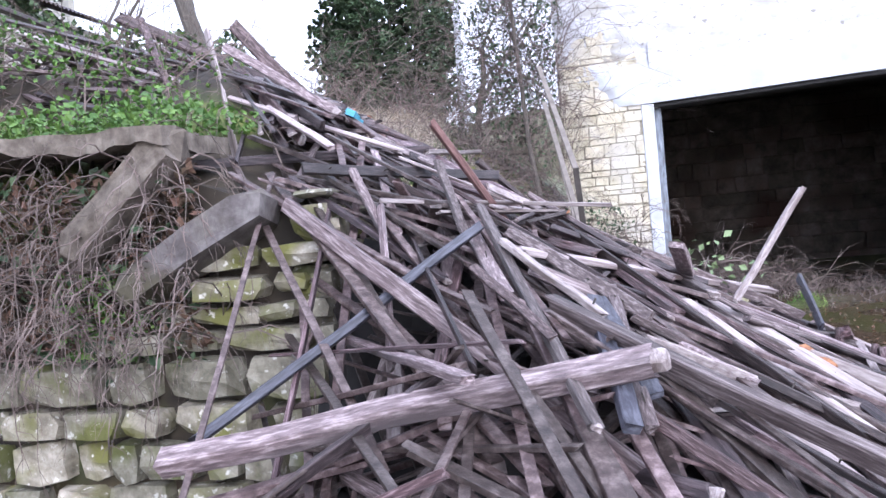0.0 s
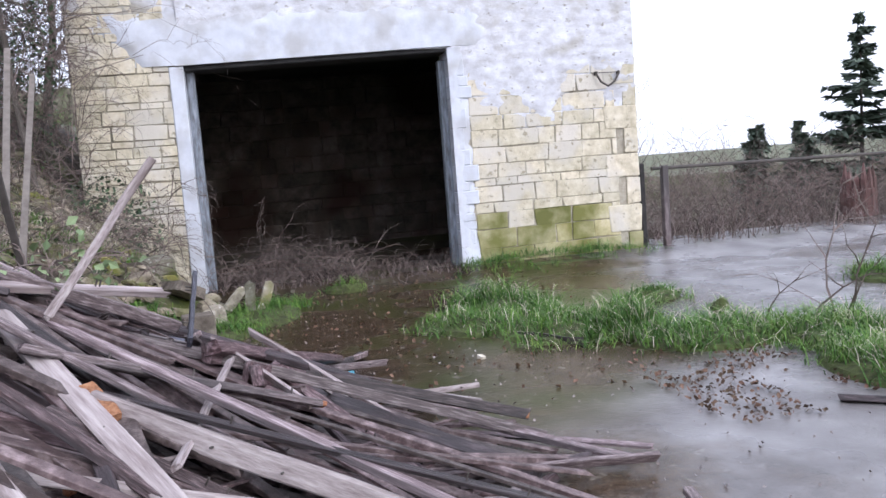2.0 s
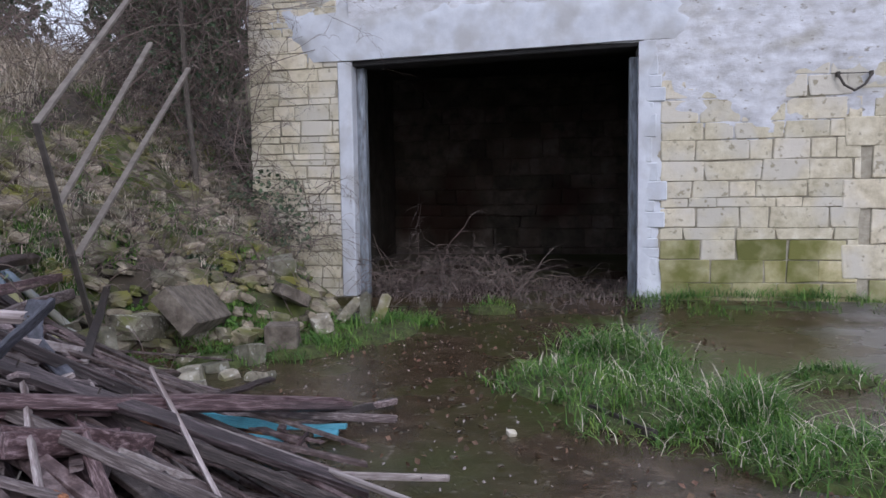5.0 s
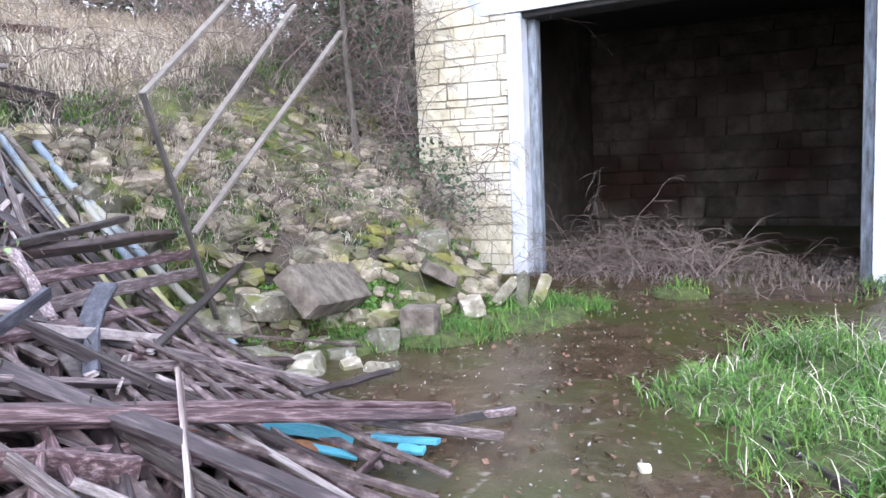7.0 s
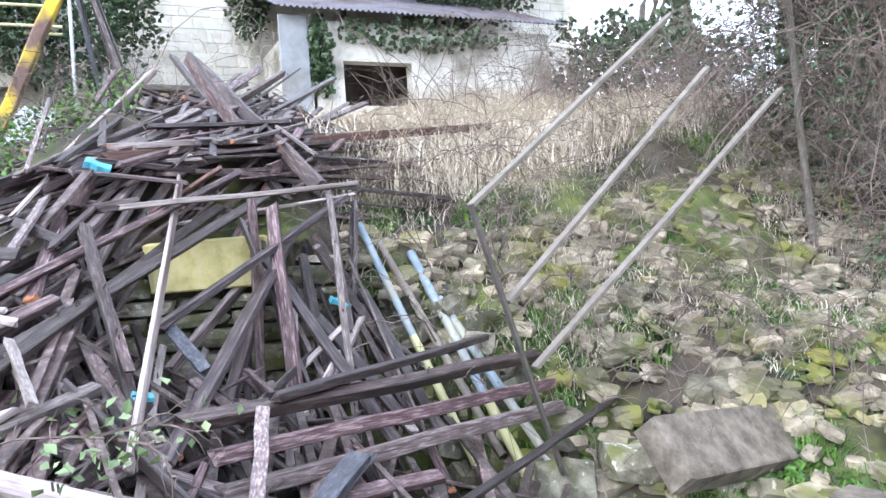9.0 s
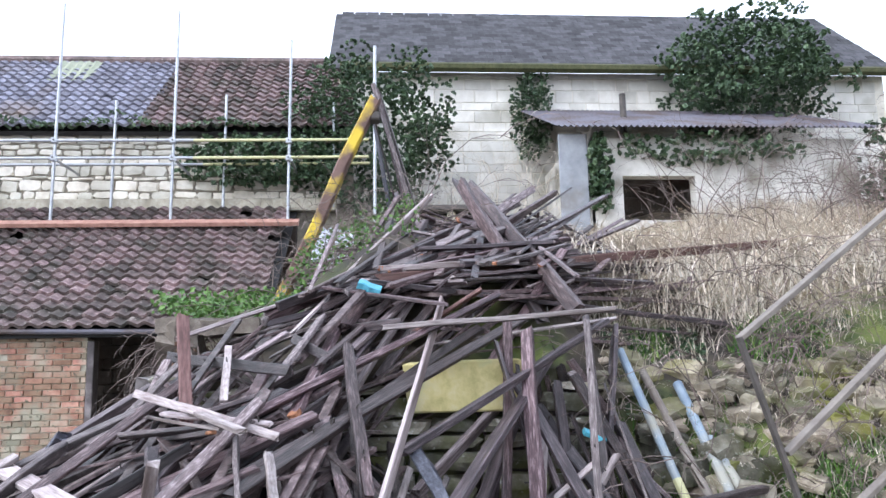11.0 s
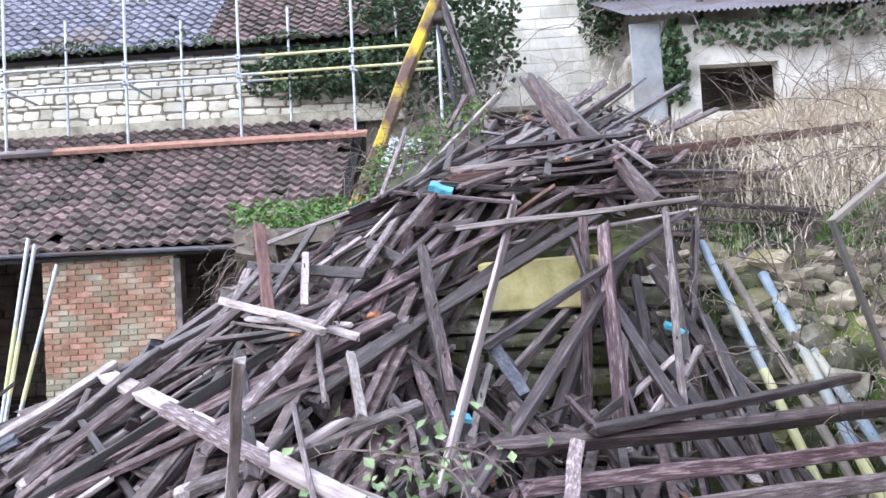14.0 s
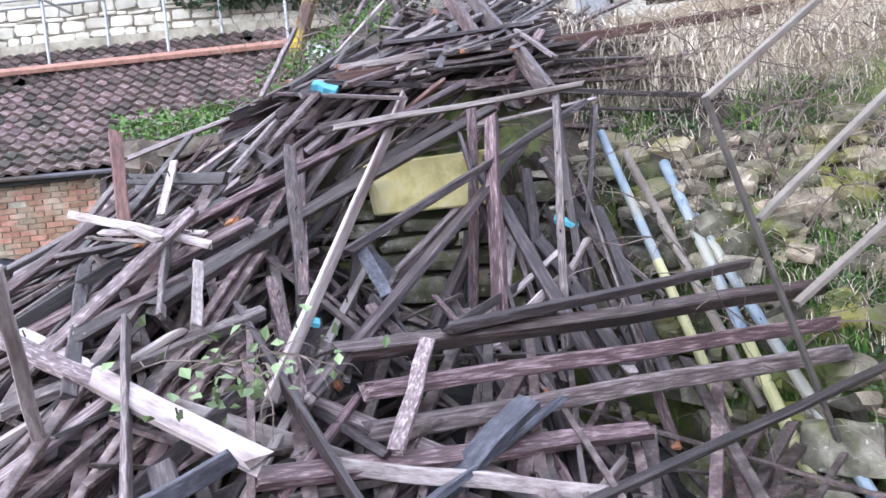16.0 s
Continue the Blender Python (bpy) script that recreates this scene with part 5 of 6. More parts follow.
plank((1.66, 6.18, 0.06), (1.71, 5.68, 0.06), 0.046, "brown")
plank((0.58, 5.23, 0.77), (0.39, 6.10, 0.51), 0.053, "pale")
plank((1.02, 4.76, 0.73), (0.71, 6.55, 0.15), 0.046, "grey")
plank((1.00, 4.67, 0.74), (1.07, 5.51, 0.38), 0.053, "grey")
plank((1.08, 4.47, 0.70), (1.65, 6.76, 0.06), 0.086, "brown")
plank((0.95, 4.96, 0.69), (1.46, 5.14, 0.33), 0.059, "brown")
plank((0.01, 6.00, 0.75), (0.89, 5.26, 0.60), 0.066, "slate")
plank((1.33, 6.28, 0.05), (1.78, 6.50, 0.06), 0.053, "grey")
plank((1.69, 6.58, 0.06), (1.99, 6.91, 0.05), 0.040, "grey")
plank((0.79, 5.67, 0.47), (1.05, 6.01, 0.19), 0.040, "pale")
plank((0.77, 5.51, 0.55), (0.31, 7.18, 0.09), 0.053, "grey")
plank((1.23, 4.43, 0.61), (1.46, 4.96, 0.41), 0.092, "brown")
plank((0.65, 5.65, 0.55), (0.98, 5.30, 0.53), 0.033, "pale")
plank((1.21, 5.91, 0.15), (1.57, 6.06, 0.06), 0.040, "blue")
plank((1.50, 6.30, 0.06), (1.83, 6.35, 0.06), 0.059, "blue")
plank((1.24, 5.30, 0.39), (1.28, 5.64, 0.22), 0.099, "orange")
plank((-0.12, 3.22, 1.12), (0.06, 2.64, 0.86), 0.066, "slate")
plank((0.10, 4.43, 1.23), (0.95, 4.71, 0.78), 0.053, "grey")
plank((-1.70, 6.00, 2.05), (0.11, 4.25, 1.19), 0.066, "brown")
plank((0.18, 3.11, 0.94), (0.44, 3.03, 0.79), 0.066, "grey")
plank((0.36, 3.78, 0.97), (1.18, 3.27, 0.44), 0.066, "brown")
plank((0.26, 3.77, 1.03), (0.83, 3.05, 0.59), 0.046, "pale")
plank((0.76, 3.83, 0.77), (0.86, 3.7, 0.69), 0.05, "orange")
plank((1.22, 5.39, 0.60), (2.13, 4.54, 0.06), 0.040, "pale")
plank((1.17, 4.47, 0.66), (1.05, 3.52, 0.57), 0.033, "pale")
plank((0.55, 3.94, 0.90), (1.51, 4.34, 0.46), 0.059, "grey")
plank((1.01, 5.03, 0.97), (1.01, 4.54, 0.74), 0.053, "slate")

# ---- pipes leaning on the bank, iron frame ----
def pipe(a, b, r, mat, label, tip=None):
    p = thing("leaning_pipe", label, "pipe", "pipes leaning on the bank", at=a)
    part("tube", tube(a, b, r, 12), mat, p)
    if tip:
        k = Vector(a).lerp(Vector(b), tip)
        part("painted_end", tube(tuple(k), b, r * 1.04, 12), YPAINT, p, "yellow-painted end")
    return p


pipe((-1.72, 6.62, 1.84), (-0.75, 6.9, 0.35), 0.026, BLUEPIPE, "blue-grey pipe with yellow end leaning on the bank", 0.5)
pipe((-1.72, 6.76, 1.7), (-0.7, 7.05, 0.4), 0.026, RUSTPIPE, "dirty grey-brown pipe leaning on the bank")
pipe((-1.68, 6.97, 1.62), (-0.35, 7.12, 0.12), 0.03, BLUEPIPE, "pale blue pipe leaning on the bank", 0.62)
pipe((-1.42, 7.04, 1.3), (-0.2, 7.3, 0.1), 0.03, BLUEPIPE, "dull blue pipe leaning on the bank")
for dy, tipv in ((0.0, 0.45), (0.07, 0.5), (0.3, 0.5)):
    p = thing("scaffold_tube", "scaffold tube with yellow end leaning on the lean-to", "tube", "tubes by the doorway", at=(-6.3, -0.7 + dy, 0.03))
    a, b = (-6.75, -0.42 + dy * 1.2, 2.55 - 1.2 * dy), (-6.25, -0.6 + dy * 0.6, 0.03)
    part("tube", tube(a, b, 0.026), STEEL, p)
    k = Vector(a).lerp(Vector(b), tipv)
    part("painted_end", tube(tuple(k), tuple(k.lerp(Vector(b), 0.55)), 0.028), YPAINT, p, "yellow band of paint")

frame_ob = thing("iron_frame", "rusty angle-iron frame leaning against the bank", "frame", at=(-0.35, 7.1, 0.1))


def flat_bar(name, a, b, w, mat, parent, thick=0.012):
    a, b = Vector(a), Vector(b)
    d = b - a
    bm = bmesh.new()
    bmesh.ops.create_cube(bm, size=1, matrix=Matrix.LocRotScale((a + b) / 2, d.to_track_quat("X", "Z"), (d.length, w, thick)))
    bmesh.ops.bevel(bm, geom=bm.edges[:], offset=0.003, segments=1, affect="EDGES")
    return part(name, bm, mat, parent)


OLDBAR = surface("lichened_grey_bar", [(0.12, 0.1, 0.085), (0.24, 0.21, 0.18)], 9, 0.85, 0.3)
flat_bar("upright", (-0.35, 6.77, 1.86), (-0.3, 7.2, 0.35), 0.05, IRON, frame_ob, 0.02)
flat_bar("rail", (-0.35, 6.77, 1.85), (-0.75, 8.6, 3.1), 0.05, OLDBAR, frame_ob, 0.025)
flat_bar("rail", (-0.35, 6.95, 1.32), (-0.75, 8.9, 2.75), 0.05, OLDBAR, frame_ob, 0.025)
flat_bar("rail", (-0.33, 7.08, 0.95), (-0.75, 9.6, 2.62), 0.05, OLDBAR, frame_ob, 0.025)

# ---- the tall painted beam and poles ----
beam = new("leaning_beam", piece_mesh(PLANKS[1], FLAKE))
va, vb = Vector((-5.0, 3.72, 1.85)), Vector((-5.0, 5.04, 4.68))
beam.matrix_world = Matrix.LocRotScale((va + vb) / 2, (vb - va).to_track_quat("X", "Z"), ((vb - va).length, 0.22, 0.12))
tagged(beam, "rusty red beam with flaking yellow paint leaning steeply", "beam")
for k, (ty, fy, mt) in enumerate(((5.02, 5.55, "grey"), (5.06, 5.5, "brown"), (5.1, 5.62, "grey"), (4.98, 5.4, "brown"), (5.0, 5.3, "slate"))):
    plank((-5.06 - 0.05 * k, ty, 4.9 - 0.04 * k), (-5.0 - 0.1 * k, fy - 0.05, 3.2), 0.05, mt)
part("band", box((-5.09, 4.9, 4.44), (-4.91, 5.1, 4.54), 0.02), IRON, beam).matrix_parent_inverse = beam.matrix_world.inverted()
torn = corrugated(-6.6, -6.1, 4.25, 4.75, 3.55, 3.05, "torn_tin_sheet", STEEL, None, 0.09)
tagged(torn, "small torn grey corrugated sheet in the weeds", "sheet")
trough = thing("stone_trough", "pale stone sill with dark gaps under the house", "trough", at=(-9.5, 6.3, 3.6))
part("slab", box((-9.8, 5.3, 4.35), (-9.3, 7.2, 4.45), 0.02), IRON, trough)
part("back", box((-9.8, 5.5, 3.5), (-9.7, 7.0, 4.35), 0.02), STONE, trough)
for yv in (5.6, 6.2, 6.8):
    part("leg", box((-9.75, yv, 3.4), (-9.4, yv + 0.14, 4.35), 0.02), STONE, trough)


# ---- slabs and tumbled stones ----
def slab(at, size, turn, label, mat=None, name="concrete_slab", src=None):
    ob = new(name, piece_mesh(src or BLOCKS[rng.randrange(6)], mat or CONCRETE))
    ob.matrix_world = Matrix.LocRotScale(at, Euler([radians(v) for v in turn]), size)
    return tagged(ob, label, "slab" if "slab" in name else "stone", "loose stones" if "slab" not in name else "")


EARTHY = surface("earth_stained_concrete", [(0.06, 0.048, 0.037), (0.15, 0.125, 0.1), (0.26, 0.225, 0.185)], 9, 0.95, 0.9)
slab((-2.2, 3.72, 1.47), (0.92, 0.4, 0.2), (-8, -27, 5), "lichened concrete slab lying askew on the wall", None, "concrete_slab", RUGGED[3])
slab((-2.58, 3.66, 1.76), (0.9, 0.3, 0.2), (-10, -42, 8), "long concrete slab slid down the bank", EARTHY, "concrete_slab", RUGGED[5])
ledge = bmesh.new()
bmesh.ops.create_grid(ledge, x_segments=36, y_segments=10, size=0.5)
bmesh.ops.solidify(ledge, geom=ledge.faces[:], thickness=0.1)
for v in ledge.verts:
    px, py = -3.05 + v.co.x * 1.6, 3.9 + v.co.y * 0.7
    rag = noise.noise((px * 2.3, 1, 0)) + 0.6 * noise.noise((px * 7, 2, 0))
    v.co = Vector((px, py + (0.09 * rag if v.co.y < 0 else 0), 2.17 - 0.04 * (px + 3.4) + v.co.z * (1 + 0.7 * rag) + 0.03 * noise.noise((px * 5, py * 5, 0))))
tagged(part("stone_ledge", ledge, EARTHY), "ragged overhanging earth and stone ledge grown with weeds", "ledge")
slab((0.02, 8.2, 0.42), (0.38, 1.45, 0.16), (-9, 48, 4), "broken earth-stained concrete slab at the bank's foot", EARTHY, 'concrete_slab', ASHLAR[2])
slab((0.45, 9.1, 0.4), (0.3, 0.6, 0.12), (-6, 30, 30), "broken earth-stained concrete slab at the bank's foot", EARTHY)
slab((0.67, 8.33, 0.13), (0.27, 0.22, 0.27), (0, 0, 12), "square earth-stained concrete block standing in the weeds", EARTHY, "concrete_block", NEAT[0])
for i, (px, ly, tr) in enumerate(((0.93, 0.33, (6, 42, 10)), (1.1, 0.36, (4, 3, 0)), (1.25, 0.34, (-5, 22, 15)))):
    slab((px, 9.4, 0.2), (0.1, 0.07, ly), tr, "pale yellow-grey stone leaning upright at the bay", MOSSY, "upright_stone", RUGGED[i])
srnd = random.Random(17)
for i in range(26):
    x, y = srnd.uniform(-0.4, 0.9), srnd.uniform(6.6, 8.2)
    if x < table(y, TOE) - 0.25:
        continue
    s = srnd.uniform(0.05, 0.15)
    slab((x, y, ground_z(x, y) + s * 0.2), (s * 1.5, s * 1.2, s * 0.7), (srnd.uniform(-20, 20), srnd.uniform(-20, 20), srnd.uniform(0, 90)), "pale mossy loose stone at the bank's foot", MOSSY, "loose_stone", RUGGED[i % 8])
for i, (x, y, sx, sy, sz) in enumerate(((-0.55, 6.75, 0.42, 0.4, 0.28), (-0.2, 7.0, 0.5, 0.36, 0.2), (0.12, 7.2, 0.36, 0.3, 0.2), (0.37, 7.28, 0.28, 0.22, 0.16), (-0.45, 7.3, 0.34, 0.34, 0.24), (0.5, 7.05, 0.22, 0.18, 0.13), (0.75, 9.1, 0.2, 0.16, 0.16), (-0.3, 7.7, 0.4, 0.34, 0.2), (0.2, 9.5, 0.36, 0.3, 0.24), (0.5, 8.05, 0.2, 0.2, 0.18))):
    slab((x, y, ground_z(x, y) + sz * 0.3), (sx, sy, sz), (8 * i % 23 - 10, 13 * i % 29 - 8, 37 * i), "large mossy limestone tumbled at the bank's foot", MOSSY, "loose_stone", RUGGED[i % 8])
bank_stones = thing("tumbled_bank_stones", "tumbled mossy limestone rubble in the bank", "rubble", at=(-1, 8.8, 0.8))
spots = []
while len(spots) < 900:
    x, y = srnd.uniform(-2.0, 0.9), srnd.uniform(6.4, 11.0)
    z = ground_z(x, y)
    if z < 0.12 or x < -1.95:
        continue
    s = srnd.choice((0.05, 0.06, 0.08, 0.1, 0.14)) * srnd.uniform(0.8, 1.2)
    spots.append(Matrix.LocRotScale((x + 0.04, y, z + 0.0), Euler((srnd.uniform(-0.3, 0.3), srnd.uniform(0.1, 0.7), srnd.uniform(-0.9, 0.9))), (s * 1.1, s * 1.6, s * srnd.uniform(0.4, 0.8))))
BANKSTONE = surface("dirty_bank_stone", [(0.08, 0.066, 0.046), (0.21, 0.18, 0.13), (0.42, 0.375, 0.28)], 7, 0.95, 0.8, 0.45, stains=(0.17, 0.165, 0.04), stain_scale=2.2, stain_amount=0.5)
MOSSY_J = surface("dirty_bank_stone_joined", [(0.08, 0.066, 0.046), (0.21, 0.18, 0.13), (0.42, 0.375, 0.28)], 6, 0.92, 0.8, 0.4, island=True, stains=(0.12, 0.13, 0.03), stain_scale=2.2, stain_amount=0.45)
pieces("stone", bank_stones, spots, RUGGED, BANKSTONE, MOSSY_J, 290)
spots = [Matrix.LocRotScale((-1.55 + srnd.uniform(-0.12, 0.12), u + srnd.uniform(-0.05, 0.05), z + 0.85), Euler((srnd.uniform(-0.25, 0.25), srnd.uniform(-0.2, 0.3), srnd.uniform(-0.5, 0.5))), (0.22, w * 0.9, h * 0.95)) for u, z, w, h in courses(9.0, 11.0, 0.2, 1.25, 0.09, 0.24, 61, 0.02)]
foot_stones = thing("wall_foot_stones", "mossy stones tumbled at the end of the wall", "rubble", at=(-0.9, 6.6, 0.2))
spots = []
while len(spots) < 110:
    x, y = srnd.uniform(-1.55, -0.1), srnd.uniform(5.9, 7.3)
    s = srnd.uniform(0.08, 0.24)
    spots.append(Matrix.LocRotScale((x, y, max(0.0, ground_z(x, y)) + 0.1 * s), Euler((srnd.uniform(-0.4, 0.4), srnd.uniform(-0.4, 0.4), srnd.uniform(0, 3))), (s, s * 1.25, s * 0.7)))
pieces("stone", foot_stones, spots, RUGGED, MOSSY)
broken = thing("broken_wall", "broken dry-stone wall butting against the store", "wall", kind="structure", at=(-1.6, 10, 1.5))
pieces("stone", broken, spots, RUGGED, MOSSY)

# ---- plants ----
def plant(ob, label, category="plants", kind="stuff"):
    return tagged(ob, label, category, kind=kind)


def in_tuft(cx, cy, rx, ry, seed):
    def keep(x, y):
        d = ((x - cx) / rx) ** 2 + ((y - cy) / ry) ** 2
        return d + 0.8 * noise.noise((x * 2.2, y * 2.2, seed)) < 0.95
    return keep


TUFTS = (
    (3.45, 8.3, 0.42, 0.5, 1300, 0.27, "tall grass tussock near the open bay"),
    (3.05, 7.7, 0.5, 0.7, 1000, 0.11, "low matted grass growing in the mud"),
    (3.5, 7.2, 0.55, 0.75, 1500, 0.15, "wet green grass tussock growing in the yard"),
    (4.05, 6.85, 0.36, 0.45, 1300, 0.25, "green grass tussock with dead stems in the yard"),
    (4.5, 6.2, 0.7, 0.45, 1900, 0.15, "green grass strip growing between concrete"),
    (5.2, 5.8, 0.5, 0.5, 1500, 0.19, "long-bladed grass clump at the concrete's edge"),
    (5.6, 5.1, 0.6, 0.5, 1500, 0.18, "long-bladed grass clump at the concrete's edge"),
    (4.85, 4.95, 0.4, 0.6, 1300, 0.17, "long-bladed grass clump at the concrete's edge"),
    (6.85, 6.3, 0.4, 0.5, 700, 0.17, "small grass mound on the concrete"),
    (-6.0, -0.9, 0.9, 0.9, 900, 0.11, "short grass before the lean-to"),
    (4.8, 7.9, 0.42, 0.2, 420, 0.11, "low grass patch on the wet concrete"),
    (5.08, 7.1, 0.1, 0.08, 60, 0.1, "small grass sprig on the wet concrete"),
    (7.2, 7.5, 0.45, 0.42, 700, 0.2, "small grass mound on the concrete"),
    (8.3, 6.6, 1.0, 0.35, 700, 0.16, "small grass mound on the concrete"),
    (9.5, 9.3, 0.5, 0.4, 700, 0.2, "small grass mound on the concrete"),
    (1.25, 9.4, 0.42, 0.75, 900, 0.16, "fresh grass at the foot of the bank"),
    (0.7, 8.5, 0.5, 0.45, 700, 0.14, "fresh grass at the foot of the bank"),
    (0.2, 7.9, 0.35, 0.3, 300, 0.13, "fresh grass at the foot of the bank"),
    (5.0, 10.75, 1.5, 0.3, 1300, 0.17, "weeds along the foot of the store's wall"),
    (-5.2, 1.0, 1.6, 1.5, 1500, 0.12, "short grass before the lean-to"),
    (2.2, 10.6, 0.3, 0.2, 160, 0.13, "weeds in the puddle before the bay"),
)


def clumps(n, cx, cy, rx, ry, ln, seed):
    """Roots of grass gathered in uneven clumps, with bare gaps between them."""
    r = random.Random(seed)
    keep = in_tuft(cx, cy, rx, ry, seed * 0.37)
    out = []
    tries = 0
    while len(out) < n and tries < 4000:
        tries += 1
        x, y = r.uniform(cx - rx * 1.4, cx + rx * 1.4), r.uniform(cy - ry * 1.4, cy + ry * 1.4)
        if not keep(x, y):
            continue
        s = r.uniform(0.03, 0.13)
        for _ in range(int(r.uniform(12, 40) * (0.4 + s * 8))):
            gx, gy = x + r.gauss(0, s), y + r.gauss(0, s)
            hill = 0.1 * max(0, 1 - ((gx - cx) / rx) ** 2 - ((gy - cy) / ry) ** 2)
            out.append((gx, gy, ground_z(gx, gy) + hill))
    return out


for i, (cx, cy, rx, ry, n, ln, lab) in enumerate(TUFTS):
    mound = clumps(int(n * 1.05), cx, cy, rx, ry, ln, 100 + i)
    low, tall = mound[: int(len(mound) * 0.6)], mound[int(len(mound) * 0.6):]
    plant(blades("grass_tuft", low, ln * 0.6, 0.004, GRASS, None, "", 200 + i, 1.4), lab, "grass")
    plant(blades("grass_tuft", tall, ln * 1.1, 0.0035, GRASS, None, "", 240 + i, 1.25), lab, "grass")
    if i < 12:
        plant(blades("dead_grass", mound[:: 9], ln * 1.0, 0.0028, STRAW, None, "", 300 + i, 1.2), "dead straw blades among the green grass", "grass")
    bmm = bmesh.new()
    bmesh.ops.create_uvsphere(bmm, u_segments=20, v_segments=8, radius=1)
    for v in bmm.verts:
        v.co = Vector((cx + v.co.x * rx * 0.85, cy + v.co.y * ry * 0.85, 0.0 + v.co.z * (0.09 + 0.05 * noise.noise(v.co * 2))))
    plant(part("turf_mound", bmm, surface("turf_soil_%d" % i, [(0.025, 0.022, 0.01), (0.06, 0.075, 0.02), (0.1, 0.12, 0.035)], 14, 0.95, 0.9) if i == 0 else bpy.data.materials["turf_soil_0"]), "low mound of soil under the grass", "soil")
# dead stems in the grass
plant(twigs("dead_stem", [(5.48, 6.1, 0.05), (5.5, 6.05, 0.05), (5.45, 6.15, 0.05), (4.95, 6.3, 0.05), (5.52, 6.12, 0.05), (5.3, 6.2, 0.05), (5.8, 5.6, 0.05)], 0.85, 0.009, TWIG, None, "", 8, 2.2, 1, 0.1), "dark dead weed stems standing in the grass", "weed")
# leaf litter and chips
plant(leafy("leaf_litter", spread_on(480, 3.5, 4.6, 4.5, 5.8, 71, lambda x, y: noise.noise((x * 2, y * 2, 9)) > -0.15, lambda x, y: 0.02), 0.028, LITTER, None, "", 1, 4, 0), "brown fallen leaves beside the grass", "leaves")
plant(leafy("leaf_litter", spread_on(700, 1.0, 4.4, 5.2, 10.8, 72, None, lambda x, y: 0.012), 0.035, LITTER, None, "", 1, 4, 0), "scattered leaf bits on the wet mud", "leaves")
plant(leafy("pale_chips", spread_on(900, 0.6, 4.2, 3.6, 10.6, 73, None, lambda x, y: 0.012), 0.018, WOOD["pale"], None, "", 1, 4, 0), "pale chips of wood and plaster on the mud", "debris")
pebble = new("white_stone", piece_mesh(CRAGS[0], STONE))
pebble.matrix_world = Matrix.LocRotScale((2.76, 6.47, 0.015), Euler((0.2, 0.1, 0.5)), (0.055, 0.045, 0.035))
tagged(pebble, "small white stone lying on the mud", "stone")
plank((3.2, 6.95, 0.03), (3.55, 6.5, 0.03), 0.06, "dark", 0.03)
plank((4.2, 4.62, 0.025), (5.1, 3.95, 0.025), 0.05, "dark", 0.035)
# brambles and dry growth at the bay, on the bank and on the terrace
plant(twigs("bramble", spread_on(190, 0.65, 2.5, 11.1, 12.2, 81, None, lambda x, y: 0.08), 0.75, 0.006, TWIG, None, "", 11, 0.9, 2), "bare tangled brambles growing in the open bay", "bramble")
plant(twigs("bramble", spread_on(45, 2.7, 3.9, 10.5, 11.7, 82, None, lambda x, y: 0.08), 0.45, 0.005, TWIG, None, "", 12, 0.5, 2), "low dry brambles at the bay's jamb", "bramble")
plant(blades("dry_litter", spread_on(2600, 0.6, 3.9, 10.7, 12.6, 83, None, lambda x, y: 0.09), 0.12, 0.005, TWIG, None, "", 13, 1.3), "dry grey stalks and litter on the bay floor", "litter")
plant(twigs("bramble", spread_on(420, -3.0, 0.4, 6.6, 10.9, 84, lambda x, y: ground_z(x, y) > 0.5), 0.9, 0.0055, TWIG, None, "", 14, 0.5, 2), "bare bramble stems hanging over the bank", "bramble")
plant(twigs("bramble", [(rng.uniform(-4.8, -2.1), rng.uniform(3.55, 3.85), rng.uniform(0.95, 1.95)) for _ in range(520)], 0.6, 0.0055, TWIG, None, "", 15, 0.3, 2, 1.6), "dead bramble tangle hanging under the ledge", "bramble")
plant(blades("dead_grass", spread_on(15000, -8.2, -2.2, 6.6, 12.0, 86, lambda x, y: noise.noise((x * 0.8, y * 0.8, 1)) > -0.35), 0.42, 0.0045, STRAW, None, "", 16, 1.2), "tall pale dead grass on the terrace", "grass")
plant(blades("bank_grass", spread_on(6500, -2.3, 0.3, 6.5, 10.9, 87, lambda x, y: ground_z(x, y) > 0.25 and noise.noise((x * 1.6, y * 1.6, 4)) > 0.05), 0.15, 0.005, GRASS, None, "", 17, 0.9), "green grass growing on the bank", "grass")
plant(blades("bank_dead_grass", spread_on(6000, -2.6, -0.2, 6.5, 10.9, 88, lambda x, y: ground_z(x, y) > 0.6 and noise.noise((x * 1.3, y * 1.3, 8)) > -0.1), 0.2, 0.0035, STRAW, None, "", 18, 1.3), "dry yellowish grass hanging on the bank", "grass")
plant(blades("bank_grass", spread_on(1500, -1.6, -0.1, 6.0, 7.3, 187), 0.16, 0.004, GRASS, None, "", 188, 1.0), "green grass among the stones at the wall's end", "grass")
plant(twigs("bramble", spread_on(110, -1.9, 0.2, 6.3, 8.6, 189), 0.6, 0.004, TWIG, None, "", 190, 0.5, 2), "bare bramble stems over the bank's stones", "bramble")
plant(leafy("ledge_weeds", [(x, y, 2.17 + rng.uniform(0, 0.16)) for x, y, z in spread_on(2600, -3.9, -2.2, 3.5, 4.7, 89)], 0.038, WEED, None, "", 1, 19), "bright green weeds growing on the ledge", "weeds")
